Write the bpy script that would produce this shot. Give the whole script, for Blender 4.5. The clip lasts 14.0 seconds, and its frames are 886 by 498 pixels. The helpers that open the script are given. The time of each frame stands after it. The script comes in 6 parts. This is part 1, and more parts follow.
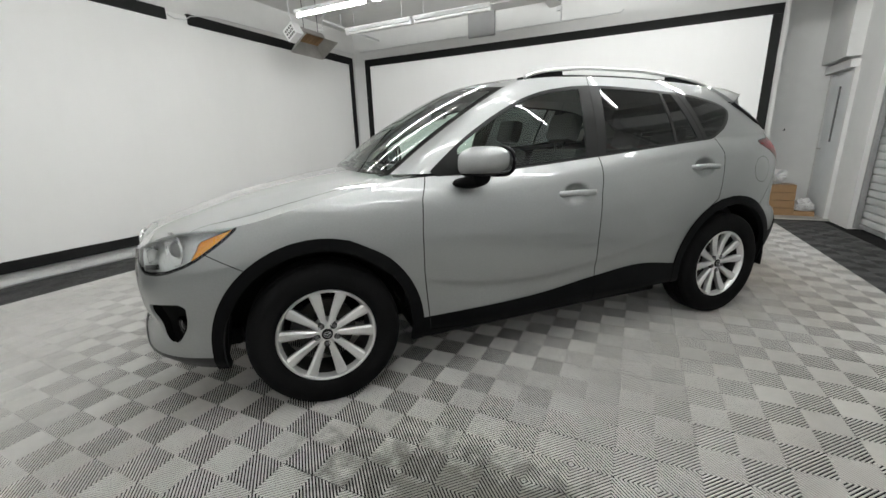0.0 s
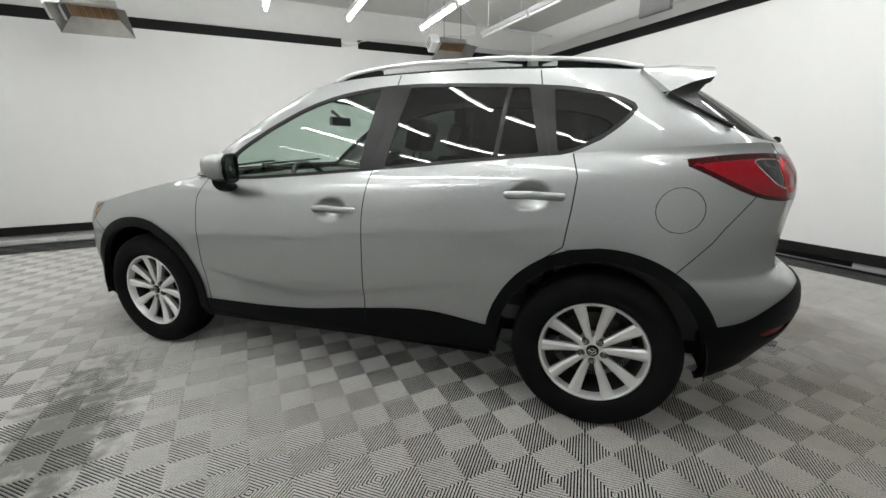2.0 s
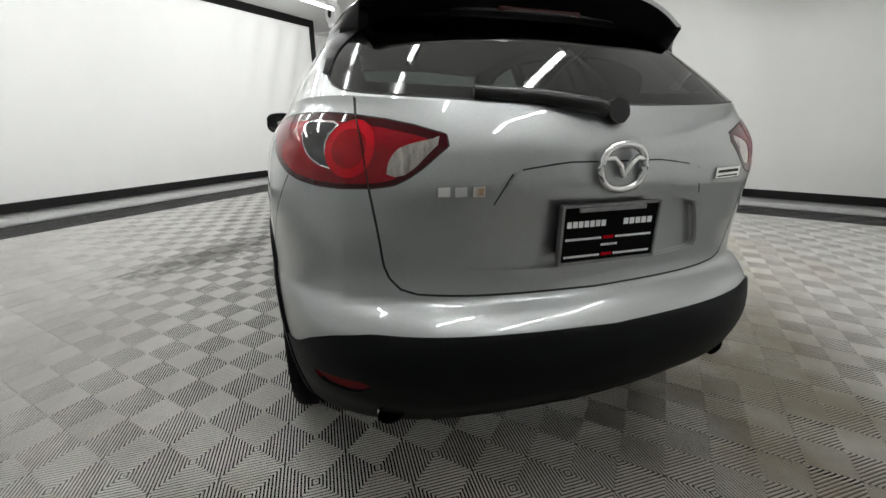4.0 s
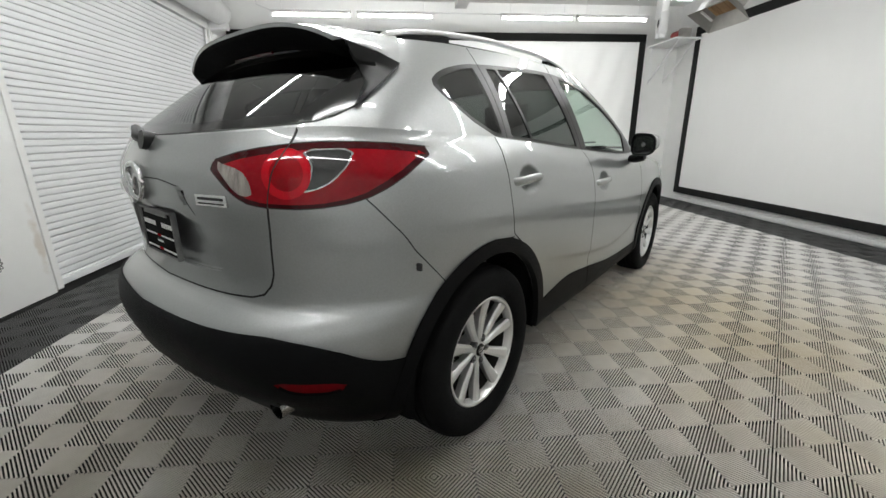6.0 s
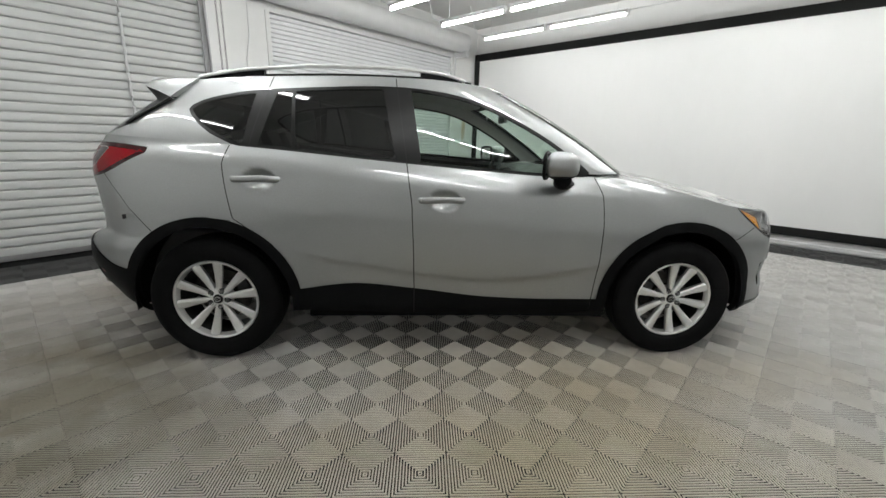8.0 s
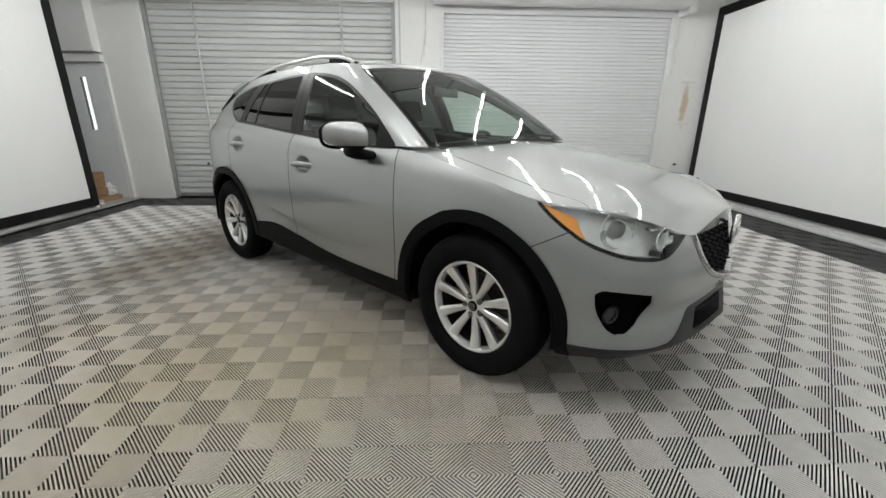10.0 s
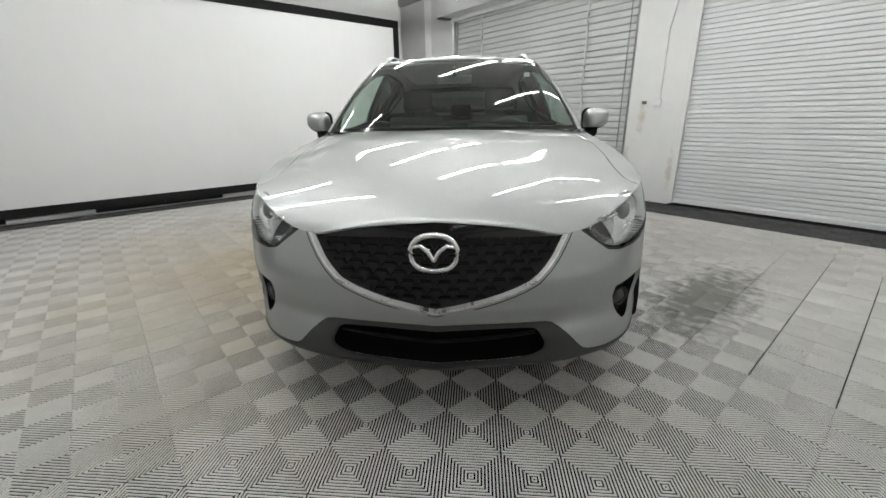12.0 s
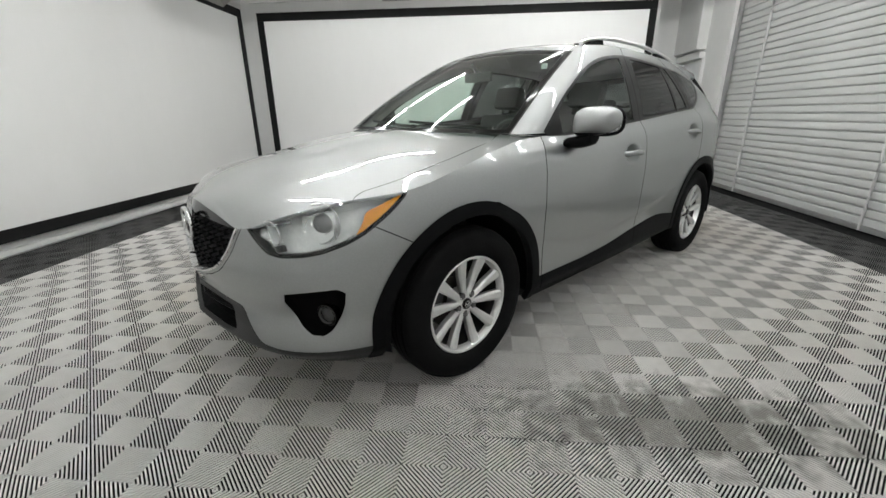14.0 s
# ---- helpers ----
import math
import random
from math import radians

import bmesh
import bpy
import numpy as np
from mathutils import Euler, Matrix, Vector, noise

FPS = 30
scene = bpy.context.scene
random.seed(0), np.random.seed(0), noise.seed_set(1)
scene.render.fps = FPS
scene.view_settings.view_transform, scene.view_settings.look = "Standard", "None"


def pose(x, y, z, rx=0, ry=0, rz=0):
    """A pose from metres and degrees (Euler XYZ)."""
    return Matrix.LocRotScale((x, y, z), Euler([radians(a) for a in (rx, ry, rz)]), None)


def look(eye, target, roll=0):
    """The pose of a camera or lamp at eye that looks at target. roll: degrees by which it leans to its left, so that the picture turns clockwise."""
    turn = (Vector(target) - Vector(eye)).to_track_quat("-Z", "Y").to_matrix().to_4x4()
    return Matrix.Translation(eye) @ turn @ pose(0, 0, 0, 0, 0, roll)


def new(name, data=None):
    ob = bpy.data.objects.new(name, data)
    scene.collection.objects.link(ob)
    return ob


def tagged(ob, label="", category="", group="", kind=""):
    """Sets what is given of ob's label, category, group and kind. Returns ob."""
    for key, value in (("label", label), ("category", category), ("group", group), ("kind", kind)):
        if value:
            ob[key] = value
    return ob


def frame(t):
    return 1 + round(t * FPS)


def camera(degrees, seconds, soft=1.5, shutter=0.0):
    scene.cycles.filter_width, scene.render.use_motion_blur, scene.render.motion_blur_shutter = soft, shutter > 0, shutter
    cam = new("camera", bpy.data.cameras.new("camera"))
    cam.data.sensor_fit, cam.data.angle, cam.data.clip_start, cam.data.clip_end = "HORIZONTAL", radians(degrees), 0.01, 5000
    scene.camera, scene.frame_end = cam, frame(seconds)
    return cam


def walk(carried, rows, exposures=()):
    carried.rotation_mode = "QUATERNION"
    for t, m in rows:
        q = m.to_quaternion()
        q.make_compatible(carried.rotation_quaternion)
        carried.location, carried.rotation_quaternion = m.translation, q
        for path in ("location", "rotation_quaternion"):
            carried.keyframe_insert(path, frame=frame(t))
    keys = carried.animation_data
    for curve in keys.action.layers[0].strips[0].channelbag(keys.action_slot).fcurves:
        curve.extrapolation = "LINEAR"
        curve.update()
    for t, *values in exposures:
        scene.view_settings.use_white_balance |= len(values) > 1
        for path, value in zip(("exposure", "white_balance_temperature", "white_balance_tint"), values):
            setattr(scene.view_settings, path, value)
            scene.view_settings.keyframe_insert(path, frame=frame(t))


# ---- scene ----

EXPOSURE = 0.0
TUBE = 55.0
CAR_TURN = 44.17
# the camera and its walk round the car: seconds; place, heading, tilt, lean
cam = camera(95.67, 14.0)
walk(cam, [
    (0, pose(2.914, 0.981, 1.245) @ pose(0, 0, 0, 0, 0, 115.70) @ pose(0, 0, 0, 75.14) @ pose(0, 0, 0, 0, 0, -1.78)),
    (0.5, pose(2.500, 1.499, 1.245) @ pose(0, 0, 0, 0, 0, 124.34) @ pose(0, 0, 0, 75.36) @ pose(0, 0, 0, 0, 0, -1.22)),
    (1, pose(2.099, 2.021, 1.253) @ pose(0, 0, 0, 0, 0, 133.96) @ pose(0, 0, 0, 75.52) @ pose(0, 0, 0, 0, 0, -1.01)),
    (1.5, pose(1.560, 2.419, 1.237) @ pose(0, 0, 0, 0, 0, 143.64) @ pose(0, 0, 0, 75.43) @ pose(0, 0, 0, 0, 0, -0.80)),
    (2, pose(0.928, 2.731, 1.251) @ pose(0, 0, 0, 0, 0, 154.54) @ pose(0, 0, 0, 75.61) @ pose(0, 0, 0, 0, 0, -0.50)),
    (2.5, pose(0.252, 2.865, 1.213) @ pose(0, 0, 0, 0, 0, 165.84) @ pose(0, 0, 0, 74.94) @ pose(0, 0, 0, 0, 0, 0.11)),
    (3, pose(-0.416, 2.928, 1.206) @ pose(0, 0, 0, 0, 0, 178.60) @ pose(0, 0, 0, 73.60) @ pose(0, 0, 0, 0, 0, 0.50)),
    (3.5, pose(-1.060, 2.861, 1.207) @ pose(0, 0, 0, 0, 0, 192.95) @ pose(0, 0, 0, 72.47) @ pose(0, 0, 0, 0, 0, 0.54)),
    (4, pose(-1.657, 2.647, 1.204) @ pose(0, 0, 0, 0, 0, 208.23) @ pose(0, 0, 0, 71.77) @ pose(0, 0, 0, 0, 0, 0.33)),
    (4.5, pose(-2.180, 2.299, 1.202) @ pose(0, 0, 0, 0, 0, 223.72) @ pose(0, 0, 0, 71.56) @ pose(0, 0, 0, 0, 0, 0.00)),
    (5, pose(-2.601, 1.831, 1.203) @ pose(0, 0, 0, 0, 0, 238.68) @ pose(0, 0, 0, 71.88) @ pose(0, 0, 0, 0, 0, -0.34)),
    (5.5, pose(-2.892, 1.255, 1.212) @ pose(0, 0, 0, 0, 0, 252.39) @ pose(0, 0, 0, 72.77) @ pose(0, 0, 0, 0, 0, -0.55)),
    (6, pose(-3.042, 0.606, 1.229) @ pose(0, 0, 0, 0, 0, 264.86) @ pose(0, 0, 0, 74.06) @ pose(0, 0, 0, 0, 0, -0.54)),
    (6.5, pose(-3.074, -0.050, 1.241) @ pose(0, 0, 0, 0, 0, 277.62) @ pose(0, 0, 0, 74.99) @ pose(0, 0, 0, 0, 0, -0.25)),
    (7, pose(-2.934, -0.768, 1.242) @ pose(0, 0, 0, 0, 0, 288.96) @ pose(0, 0, 0, 75.53) @ pose(0, 0, 0, 0, 0, 0.38)),
    (7.5, pose(-2.689, -1.437, 1.267) @ pose(0, 0, 0, 0, 0, 300.77) @ pose(0, 0, 0, 75.34) @ pose(0, 0, 0, 0, 0, 1.07)),
    (8, pose(-2.289, -2.053, 1.265) @ pose(0, 0, 0, 0, 0, 312.05) @ pose(0, 0, 0, 74.85) @ pose(0, 0, 0, 0, 0, 1.40)),
    (8.5, pose(-1.778, -2.574, 1.255) @ pose(0, 0, 0, 0, 0, 323.09) @ pose(0, 0, 0, 74.29) @ pose(0, 0, 0, 0, 0, 1.42)),
    (9, pose(-1.189, -2.973, 1.244) @ pose(0, 0, 0, 0, 0, 334.20) @ pose(0, 0, 0, 73.71) @ pose(0, 0, 0, 0, 0, 1.22)),
    (9.5, pose(-0.547, -3.234, 1.232) @ pose(0, 0, 0, 0, 0, 345.51) @ pose(0, 0, 0, 73.13) @ pose(0, 0, 0, 0, 0, 0.86)),
    (10, pose(0.128, -3.340, 1.217) @ pose(0, 0, 0, 0, 0, 357.19) @ pose(0, 0, 0, 72.60) @ pose(0, 0, 0, 0, 0, 0.44)),
    (10.5, pose(0.811, -3.274, 1.199) @ pose(0, 0, 0, 0, 0, 369.37) @ pose(0, 0, 0, 72.12) @ pose(0, 0, 0, 0, 0, 0.00)),
    (11, pose(1.472, -3.066, 1.184) @ pose(0, 0, 0, 0, 0, 382.07) @ pose(0, 0, 0, 71.92) @ pose(0, 0, 0, 0, 0, -0.15)),
    (11.5, pose(2.066, -2.814, 1.191) @ pose(0, 0, 0, 0, 0, 395.28) @ pose(0, 0, 0, 72.23) @ pose(0, 0, 0, 0, 0, 0.16)),
    (12, pose(2.592, -2.347, 1.179) @ pose(0, 0, 0, 0, 0, 410.01) @ pose(0, 0, 0, 71.76) @ pose(0, 0, 0, 0, 0, -0.95)),
    (12.5, pose(2.990, -1.810, 1.185) @ pose(0, 0, 0, 0, 0, 424.51) @ pose(0, 0, 0, 71.70) @ pose(0, 0, 0, 0, 0, -1.01)),
    (13, pose(3.188, -1.225, 1.167) @ pose(0, 0, 0, 0, 0, 437.21) @ pose(0, 0, 0, 72.01) @ pose(0, 0, 0, 0, 0, -0.65)),
    (13.5, pose(3.279, -0.673, 1.182) @ pose(0, 0, 0, 0, 0, 447.63) @ pose(0, 0, 0, 71.96) @ pose(0, 0, 0, 0, 0, -0.54)),
    (14, pose(3.237, -0.266, 1.194) @ pose(0, 0, 0, 0, 0, 455.21) @ pose(0, 0, 0, 71.42) @ pose(0, 0, 0, 0, 0, -0.65)),
], exposures=[(0.0, EXPOSURE), (3.0, EXPOSURE), (5.5, EXPOSURE + 0.12), (6.5, EXPOSURE + 0.02), (8.0, EXPOSURE - 0.12), (10.5, EXPOSURE - 0.05), (11.4, EXPOSURE - 0.11), (12.3, EXPOSURE - 0.12), (14.0, EXPOSURE + 0.02)])

# ---- small builders ----
def hsv(v, r=1.0, g=1.0, b=1.0):
    return (v * r, v * g, v * b, 1)


def material(name, base, rough=0.5, metal=0.0, spread=0.0, scale=6.0, bump=0.0, bump_scale=60.0, coat=0.0, stretch=(1, 1, 1), per_object=0.0, spec=0.5):
    """A principled material: colour varied by two noises, roughness likewise, fine bump."""
    m = bpy.data.materials.new(name)
    m.use_nodes = True
    n, l = m.node_tree.nodes, m.node_tree.links
    p = n["Principled BSDF"]
    p.inputs["Base Color"].default_value = base
    p.inputs["Roughness"].default_value = rough
    p.inputs["Metallic"].default_value = metal
    p.inputs["Coat Weight"].default_value = coat
    p.inputs["Coat Roughness"].default_value = 0.03
    p.inputs["Specular IOR Level"].default_value = spec
    co = n.new("ShaderNodeTexCoord")
    mp = n.new("ShaderNodeMapping")
    mp.inputs["Scale"].default_value = stretch
    l.new(co.outputs["Object"], mp.inputs["Vector"])
    if spread or per_object:
        big, fine = n.new("ShaderNodeTexNoise"), n.new("ShaderNodeTexNoise")
        for tex, sc in ((big, scale), (fine, scale * 9)):
            tex.inputs["Scale"].default_value = sc
            tex.inputs["Detail"].default_value = 5
            l.new(mp.outputs["Vector"], tex.inputs["Vector"])
        mix = n.new("ShaderNodeMath")
        mix.operation = "MULTIPLY_ADD"
        l.new(fine.outputs["Fac"], mix.inputs[0])
        mix.inputs[1].default_value = 0.45
        l.new(big.outputs["Fac"], mix.inputs[2])
        ramp = n.new("ShaderNodeMapRange")
        ramp.inputs["From Min"].default_value, ramp.inputs["From Max"].default_value = 0.45, 1.0
        ramp.inputs["To Min"].default_value, ramp.inputs["To Max"].default_value = 1 - spread, 1 + spread
        l.new(mix.outputs[0], ramp.inputs["Value"])
        value = ramp.outputs["Result"]
        if per_object:
            info = n.new("ShaderNodeObjectInfo")
            vary = n.new("ShaderNodeMapRange")
            vary.inputs["To Min"].default_value, vary.inputs["To Max"].default_value = 1 - per_object, 1 + per_object
            l.new(info.outputs["Random"], vary.inputs["Value"])
            both = n.new("ShaderNodeMath")
            both.operation = "MULTIPLY"
            l.new(value, both.inputs[0])
            l.new(vary.outputs["Result"], both.inputs[1])
            value = both.outputs[0]
        tint = n.new("ShaderNodeVectorMath")
        tint.operation = "SCALE"
        tint.inputs[0].default_value = base[:3]
        l.new(value, tint.inputs["Scale"])
        l.new(tint.outputs["Vector"], p.inputs["Base Color"])
        rr = n.new("ShaderNodeMapRange")
        rr.inputs["To Min"].default_value, rr.inputs["To Max"].default_value = max(0.02, rough * (1 - spread)), min(1, rough * (1 + spread))
        l.new(fine.outputs["Fac"], rr.inputs["Value"])
        l.new(rr.outputs["Result"], p.inputs["Roughness"])
    if bump:
        t = n.new("ShaderNodeTexNoise")
        t.inputs["Scale"].default_value = bump_scale
        t.inputs["Detail"].default_value = 4
        l.new(mp.outputs["Vector"], t.inputs["Vector"])
        b = n.new("ShaderNodeBump")
        b.inputs["Strength"].default_value = bump
        b.inputs["Distance"].default_value = 0.01
        l.new(t.outputs["Fac"], b.inputs["Height"])
        l.new(b.outputs["Normal"], p.inputs["Normal"])
    return m


def glow(name, colour, strength):
    m = bpy.data.materials.new(name)
    m.use_nodes = True
    p = m.node_tree.nodes["Principled BSDF"]
    p.inputs["Base Color"].default_value = (0.8, 0.8, 0.8, 1)
    p.inputs["Emission Color"].default_value = colour
    p.inputs["Emission Strength"].default_value = strength
    return m


def finish(name, bm, mat, smooth=False):
    me = bpy.data.meshes.new(name)
    bm.to_mesh(me)
    bm.free()
    me.materials.append(mat)
    if smooth:
        me.shade_smooth()
        me.set_sharp_from_angle(angle=radians(smooth if smooth is not True else 35))
    return me


def part(name, bm, mat, parent, label="", smooth=False):
    """Links a bmesh as ONE mesh object under a thing or under a part."""
    ob = new(name, finish(name, bm, mat, smooth))
    ob.parent = parent
    return tagged(ob, label)


def child(name, mesh, parent, m=None, label=""):
    ob = new(name, mesh)
    ob.parent = parent
    if m is not None:
        ob.matrix_local = m
    return tagged(ob, label)


def thing(name, label, category, m=None, group="", kind=""):
    ob = new(name)
    ob.empty_display_size = 0.1
    if m is not None:
        ob.matrix_world = m
    return tagged(ob, label, category, group, kind)


def solid(name, bm, mat, label="", category="", kind="", group="", smooth=False, m=None):
    ob = new(name, finish(name, bm, mat, smooth))
    if m is not None:
        ob.matrix_world = m
    return tagged(ob, label, category, group, kind)


def box(bm, x0, x1, y0, y1, z0, z1, bevel=0.0, m=None):
    """Adds a box between the given bounds, with bevelled edges."""
    made = bmesh.ops.create_cube(bm, size=1)["verts"]
    mat = Matrix.Translation(((x0 + x1) / 2, (y0 + y1) / 2, (z0 + z1) / 2)) @ Matrix.Diagonal((x1 - x0, y1 - y0, z1 - z0, 1))
    bmesh.ops.transform(bm, matrix=(m @ mat if m is not None else mat), verts=made)
    if bevel:
        edges = {e for v in made for e in v.link_edges}
        bmesh.ops.bevel(bm, geom=list(edges), offset=bevel, segments=2, affect="EDGES", profile=0.7)
    return bm


def boxes(*rows, bevel=0.0):
    bm = bmesh.new()
    for r in rows:
        box(bm, *r, bevel=bevel)
    return bm


def rod(bm, a, b, r, seg=12, r2=None, caps=True):
    """A round bar from a to b."""
    a, b = Vector(a), Vector(b)
    d = b - a
    m = Matrix.Translation((a + b) / 2) @ d.to_track_quat("Z", "Y").to_matrix().to_4x4()
    bmesh.ops.create_cone(bm, cap_ends=caps, segments=seg, radius1=r, radius2=r if r2 is None else r2, depth=d.length, matrix=m)
    return bm


def tube(bm, pts, r, seg=8, closed=False):
    """A round tube along points."""
    pts = [Vector(p) for p in pts]
    rings, n = [], len(pts)
    up = Vector((0, 0, 1))
    for i, p in enumerate(pts):
        a = pts[(i - 1) % n] if closed or i else p
        b = pts[(i + 1) % n] if closed or i < n - 1 else p
        d = (b - a).normalized()
        side = d.cross(up)
        side = side.normalized() if side.length > 1e-3 else d.cross(Vector((1, 0, 0))).normalized()
        w = side.cross(d)
        rings.append([bm.verts.new(p + r * (math.cos(k * math.tau / seg) * side + math.sin(k * math.tau / seg) * w)) for k in range(seg)])
    for i in range(n if closed else n - 1):
        a, b = rings[i], rings[(i + 1) % n]
        for k in range(seg):
            bm.faces.new((a[k], a[(k + 1) % seg], b[(k + 1) % seg], b[k]))
    if not closed:
        bm.faces.new(rings[0][::-1])
        bm.faces.new(rings[-1])
    return bm


def lathe(profile, seg=32, axis="Y", close=False):
    """Turns (radius, along) pairs round an axis."""
    bm = bmesh.new()
    rings = []
    for k in range(seg):
        a = k * math.tau / seg
        rings.append([bm.verts.new((r * math.cos(a), h, r * math.sin(a)) if axis == "Y" else (r * math.cos(a), r * math.sin(a), h)) for r, h in profile])
    n = len(profile)
    for k in range(seg):
        a, b = rings[k], rings[(k + 1) % seg]
        for i in range(n if close else n - 1):
            j = (i + 1) % n
            bm.faces.new((a[i], a[j], b[j], b[i]))
    bmesh.ops.remove_doubles(bm, verts=bm.verts, dist=1e-5)
    bmesh.ops.recalc_face_normals(bm, faces=bm.faces)
    return bm


# ---- light: a windowless room under rows of fluorescent tubes ----
world = bpy.data.worlds.new("world")
scene.world = world
world.use_nodes = True
world.node_tree.nodes["Background"].inputs["Color"].default_value = (0.75, 0.8, 0.85, 1)
world.node_tree.nodes["Background"].inputs["Strength"].default_value = 0.03

tube_glow = glow("fluorescent tube", (0.985, 1.0, 0.985, 1), TUBE)

# ---- materials of the room ----
wall_paint = material("white painted block wall", hsv(0.72, 1, 1, 0.985), 0.7, spread=0.05, scale=0.8, bump=0.12, bump_scale=90)
ceiling_paint = material("off-white ceiling paint", hsv(0.66, 1, 0.995, 0.97), 0.8, spread=0.04, scale=0.7, bump=0.1, bump_scale=50)
canvas_white = material("white backdrop sheet", hsv(0.78, 1, 1, 0.99), 0.75, spread=0.02, scale=0.6, bump=0.35, bump_scale=2.2, stretch=(1.6, 1.6, 0.5))
black_border = material("black painted border board", hsv(0.010), 0.6, spec=0.2, spread=0.2, scale=3, bump=0.06)
shutter_white = material("white enamelled steel slat", hsv(0.74, 0.99, 1, 1.01), 0.42, spread=0.05, scale=1.6, stretch=(0.5, 1, 3))
shutter_grey = material("grey-white weathered steel slat", hsv(0.56, 0.985, 1, 0.985), 0.45, spread=0.08, scale=1.6, stretch=(0.5, 1, 3))
track_grey = material("galvanised steel track", hsv(0.36), 0.45, metal=0.6, spread=0.15, scale=5)
tile_grey = material("light grey ribbed plastic tile", hsv(0.60, 1.0, 0.98, 0.94), 0.36, spec=0.5, spread=0.12, scale=2.2, per_object=0.03)
tile_dark = material("dark grey ribbed plastic tile", hsv(0.06), 0.5, spec=0.3, spread=0.12, scale=2.2, per_object=0.06)


def soil_and_shade(mat, spots, blend="MULTIPLY"):
    """Dirt, wet and rust patches over a surface, and shade put into the floor's colour, laid out in the room's own
    space: centre, reach, noise scale, from, to, tint, amount.
    """
    n, l = mat.node_tree.nodes, mat.node_tree.links
    p = n["Principled BSDF"]
    geo = n.new("ShaderNodeNewGeometry")
    link = p.inputs["Base Color"].links[0].from_socket
    for centre, reach, scale, lo, hi, tint, amount in spots:
        sub, div, ln, tex, add, rng = (n.new(k) for k in ("ShaderNodeVectorMath", "ShaderNodeVectorMath", "ShaderNodeVectorMath", "ShaderNodeTexNoise", "ShaderNodeMath", "ShaderNodeMapRange"))
        sub.operation, div.operation, ln.operation, add.operation = "SUBTRACT", "DIVIDE", "LENGTH", "ADD"
        l.new(geo.outputs["Position"], sub.inputs[0])
        sub.inputs[1].default_value = centre
        l.new(sub.outputs["Vector"], div.inputs[0])
        div.inputs[1].default_value = reach
        l.new(div.outputs["Vector"], ln.inputs[0])
        l.new(geo.outputs["Position"], tex.inputs["Vector"])
        tex.inputs["Scale"].default_value, tex.inputs["Detail"].default_value = scale, 6
        l.new(ln.outputs["Value"], add.inputs[0])
        l.new(tex.outputs["Fac"], add.inputs[1])
        l.new(add.outputs[0], rng.inputs["Value"])
        rng.inputs["From Min"].default_value, rng.inputs["From Max"].default_value = hi, lo
        mix, sc = n.new("ShaderNodeMix"), n.new("ShaderNodeMath")
        mix.data_type, mix.blend_type, sc.operation = "RGBA", blend, "MULTIPLY"
        l.new(rng.outputs["Result"], sc.inputs[0])
        sc.inputs[1].default_value = amount
        l.new(sc.outputs[0], mix.inputs["Factor"])
        l.new(link, mix.inputs["A"])
        mix.inputs["B"].default_value = tint
        link = mix.outputs["Result"]
    l.new(link, p.inputs["Base Color"])


FLAT = 1e6
soil_and_shade(tile_grey, (
    ((-0.9, -1.5, 0), (2.6, 1.9, FLAT), 1.6, 0.55, 1.45, (0.77, 0.665, 0.47, 1), 0.8),
    # brown dirt, reaching on to paint in the shadow behind the car's rear
    ((-2.2, 0.50, 0), (1.5, 2.5, FLAT), 2.2, 0.62, 1.20, (0.34, 0.30, 0.225, 1), 0.88),
    ((1.84, 0.58, 0), (0.62, 1.8, FLAT), 14.0, 0.68, 0.98, (0.33, 0.33, 0.31, 1), 0.88),
    ((-1.5, 2.0, 0), (1.9, 1.3, FLAT), 2.0, 0.60, 1.25, (0.58, 0.53, 0.45, 1), 0.7),
    ((1.0, 2.0, 0), (2.6, 1.6, FLAT), 2.0, 0.6, 1.4, (0.74, 0.72, 0.68, 1), 0.5),
    ((1.6, -1.0, 0), (0.9, 0.5, FLAT), 6.0, 0.75, 1.5, (0.66, 0.64, 0.60, 1), 0.5)))
pier_paint = wall_paint.copy()
pier_paint.name = "rust-stained white pier paint"
soil_and_shade(pier_paint, (
    ((4.46, 3.56, 1.52), (0.14, FLAT, 0.75), 7.0, 0.70, 1.00, (0.62, 0.46, 0.24, 1), 0.75),
    ((-0.10, 3.56, 1.10), (0.16, FLAT, 0.45), 9.0, 0.60, 0.95, (0.60, 0.47, 0.30, 1), 0.5),
    ((-0.28, 3.56, 0.55), (0.14, FLAT, 0.70), 9.0, 0.65, 0.95, (0.66, 0.58, 0.46, 1), 0.5),
    ((0.36, 3.56, 0.45), (0.12, FLAT, 0.60), 9.0, 0.65, 0.95, (0.62, 0.52, 0.40, 1), 0.5)))
slab_dark = material("dark concrete slab", hsv(0.012), 0.9, spec=0.1, spread=0.3, scale=3)
# pale dust lies in the tile gaps where the floor is dirtiest
soil_and_shade(slab_dark, (
    ((-0.9, -1.5, 0), (2.3, 1.6, FLAT), 1.6, 0.55, 1.35, (0.20, 0.17, 0.125, 1), 0.5),
    ((-2.2, 0.50, 0), (1.5, 2.5, FLAT), 2.2, 0.62, 1.20, (0.11, 0.10, 0.078, 1), 0.8)), "MIX")
fixture_white = material("white enamelled fixture", hsv(0.72), 0.4, spread=0.04)
pipe_white = material("white painted pipe", hsv(0.62), 0.5, spread=0.06)
steel_grey = material("bare sheet steel", hsv(0.42, 1, 0.97, 0.92), 0.35, metal=0.8, spread=0.15, scale=8)
dark_steel = material("dark painted steel", hsv(0.05), 0.5, spread=0.15)
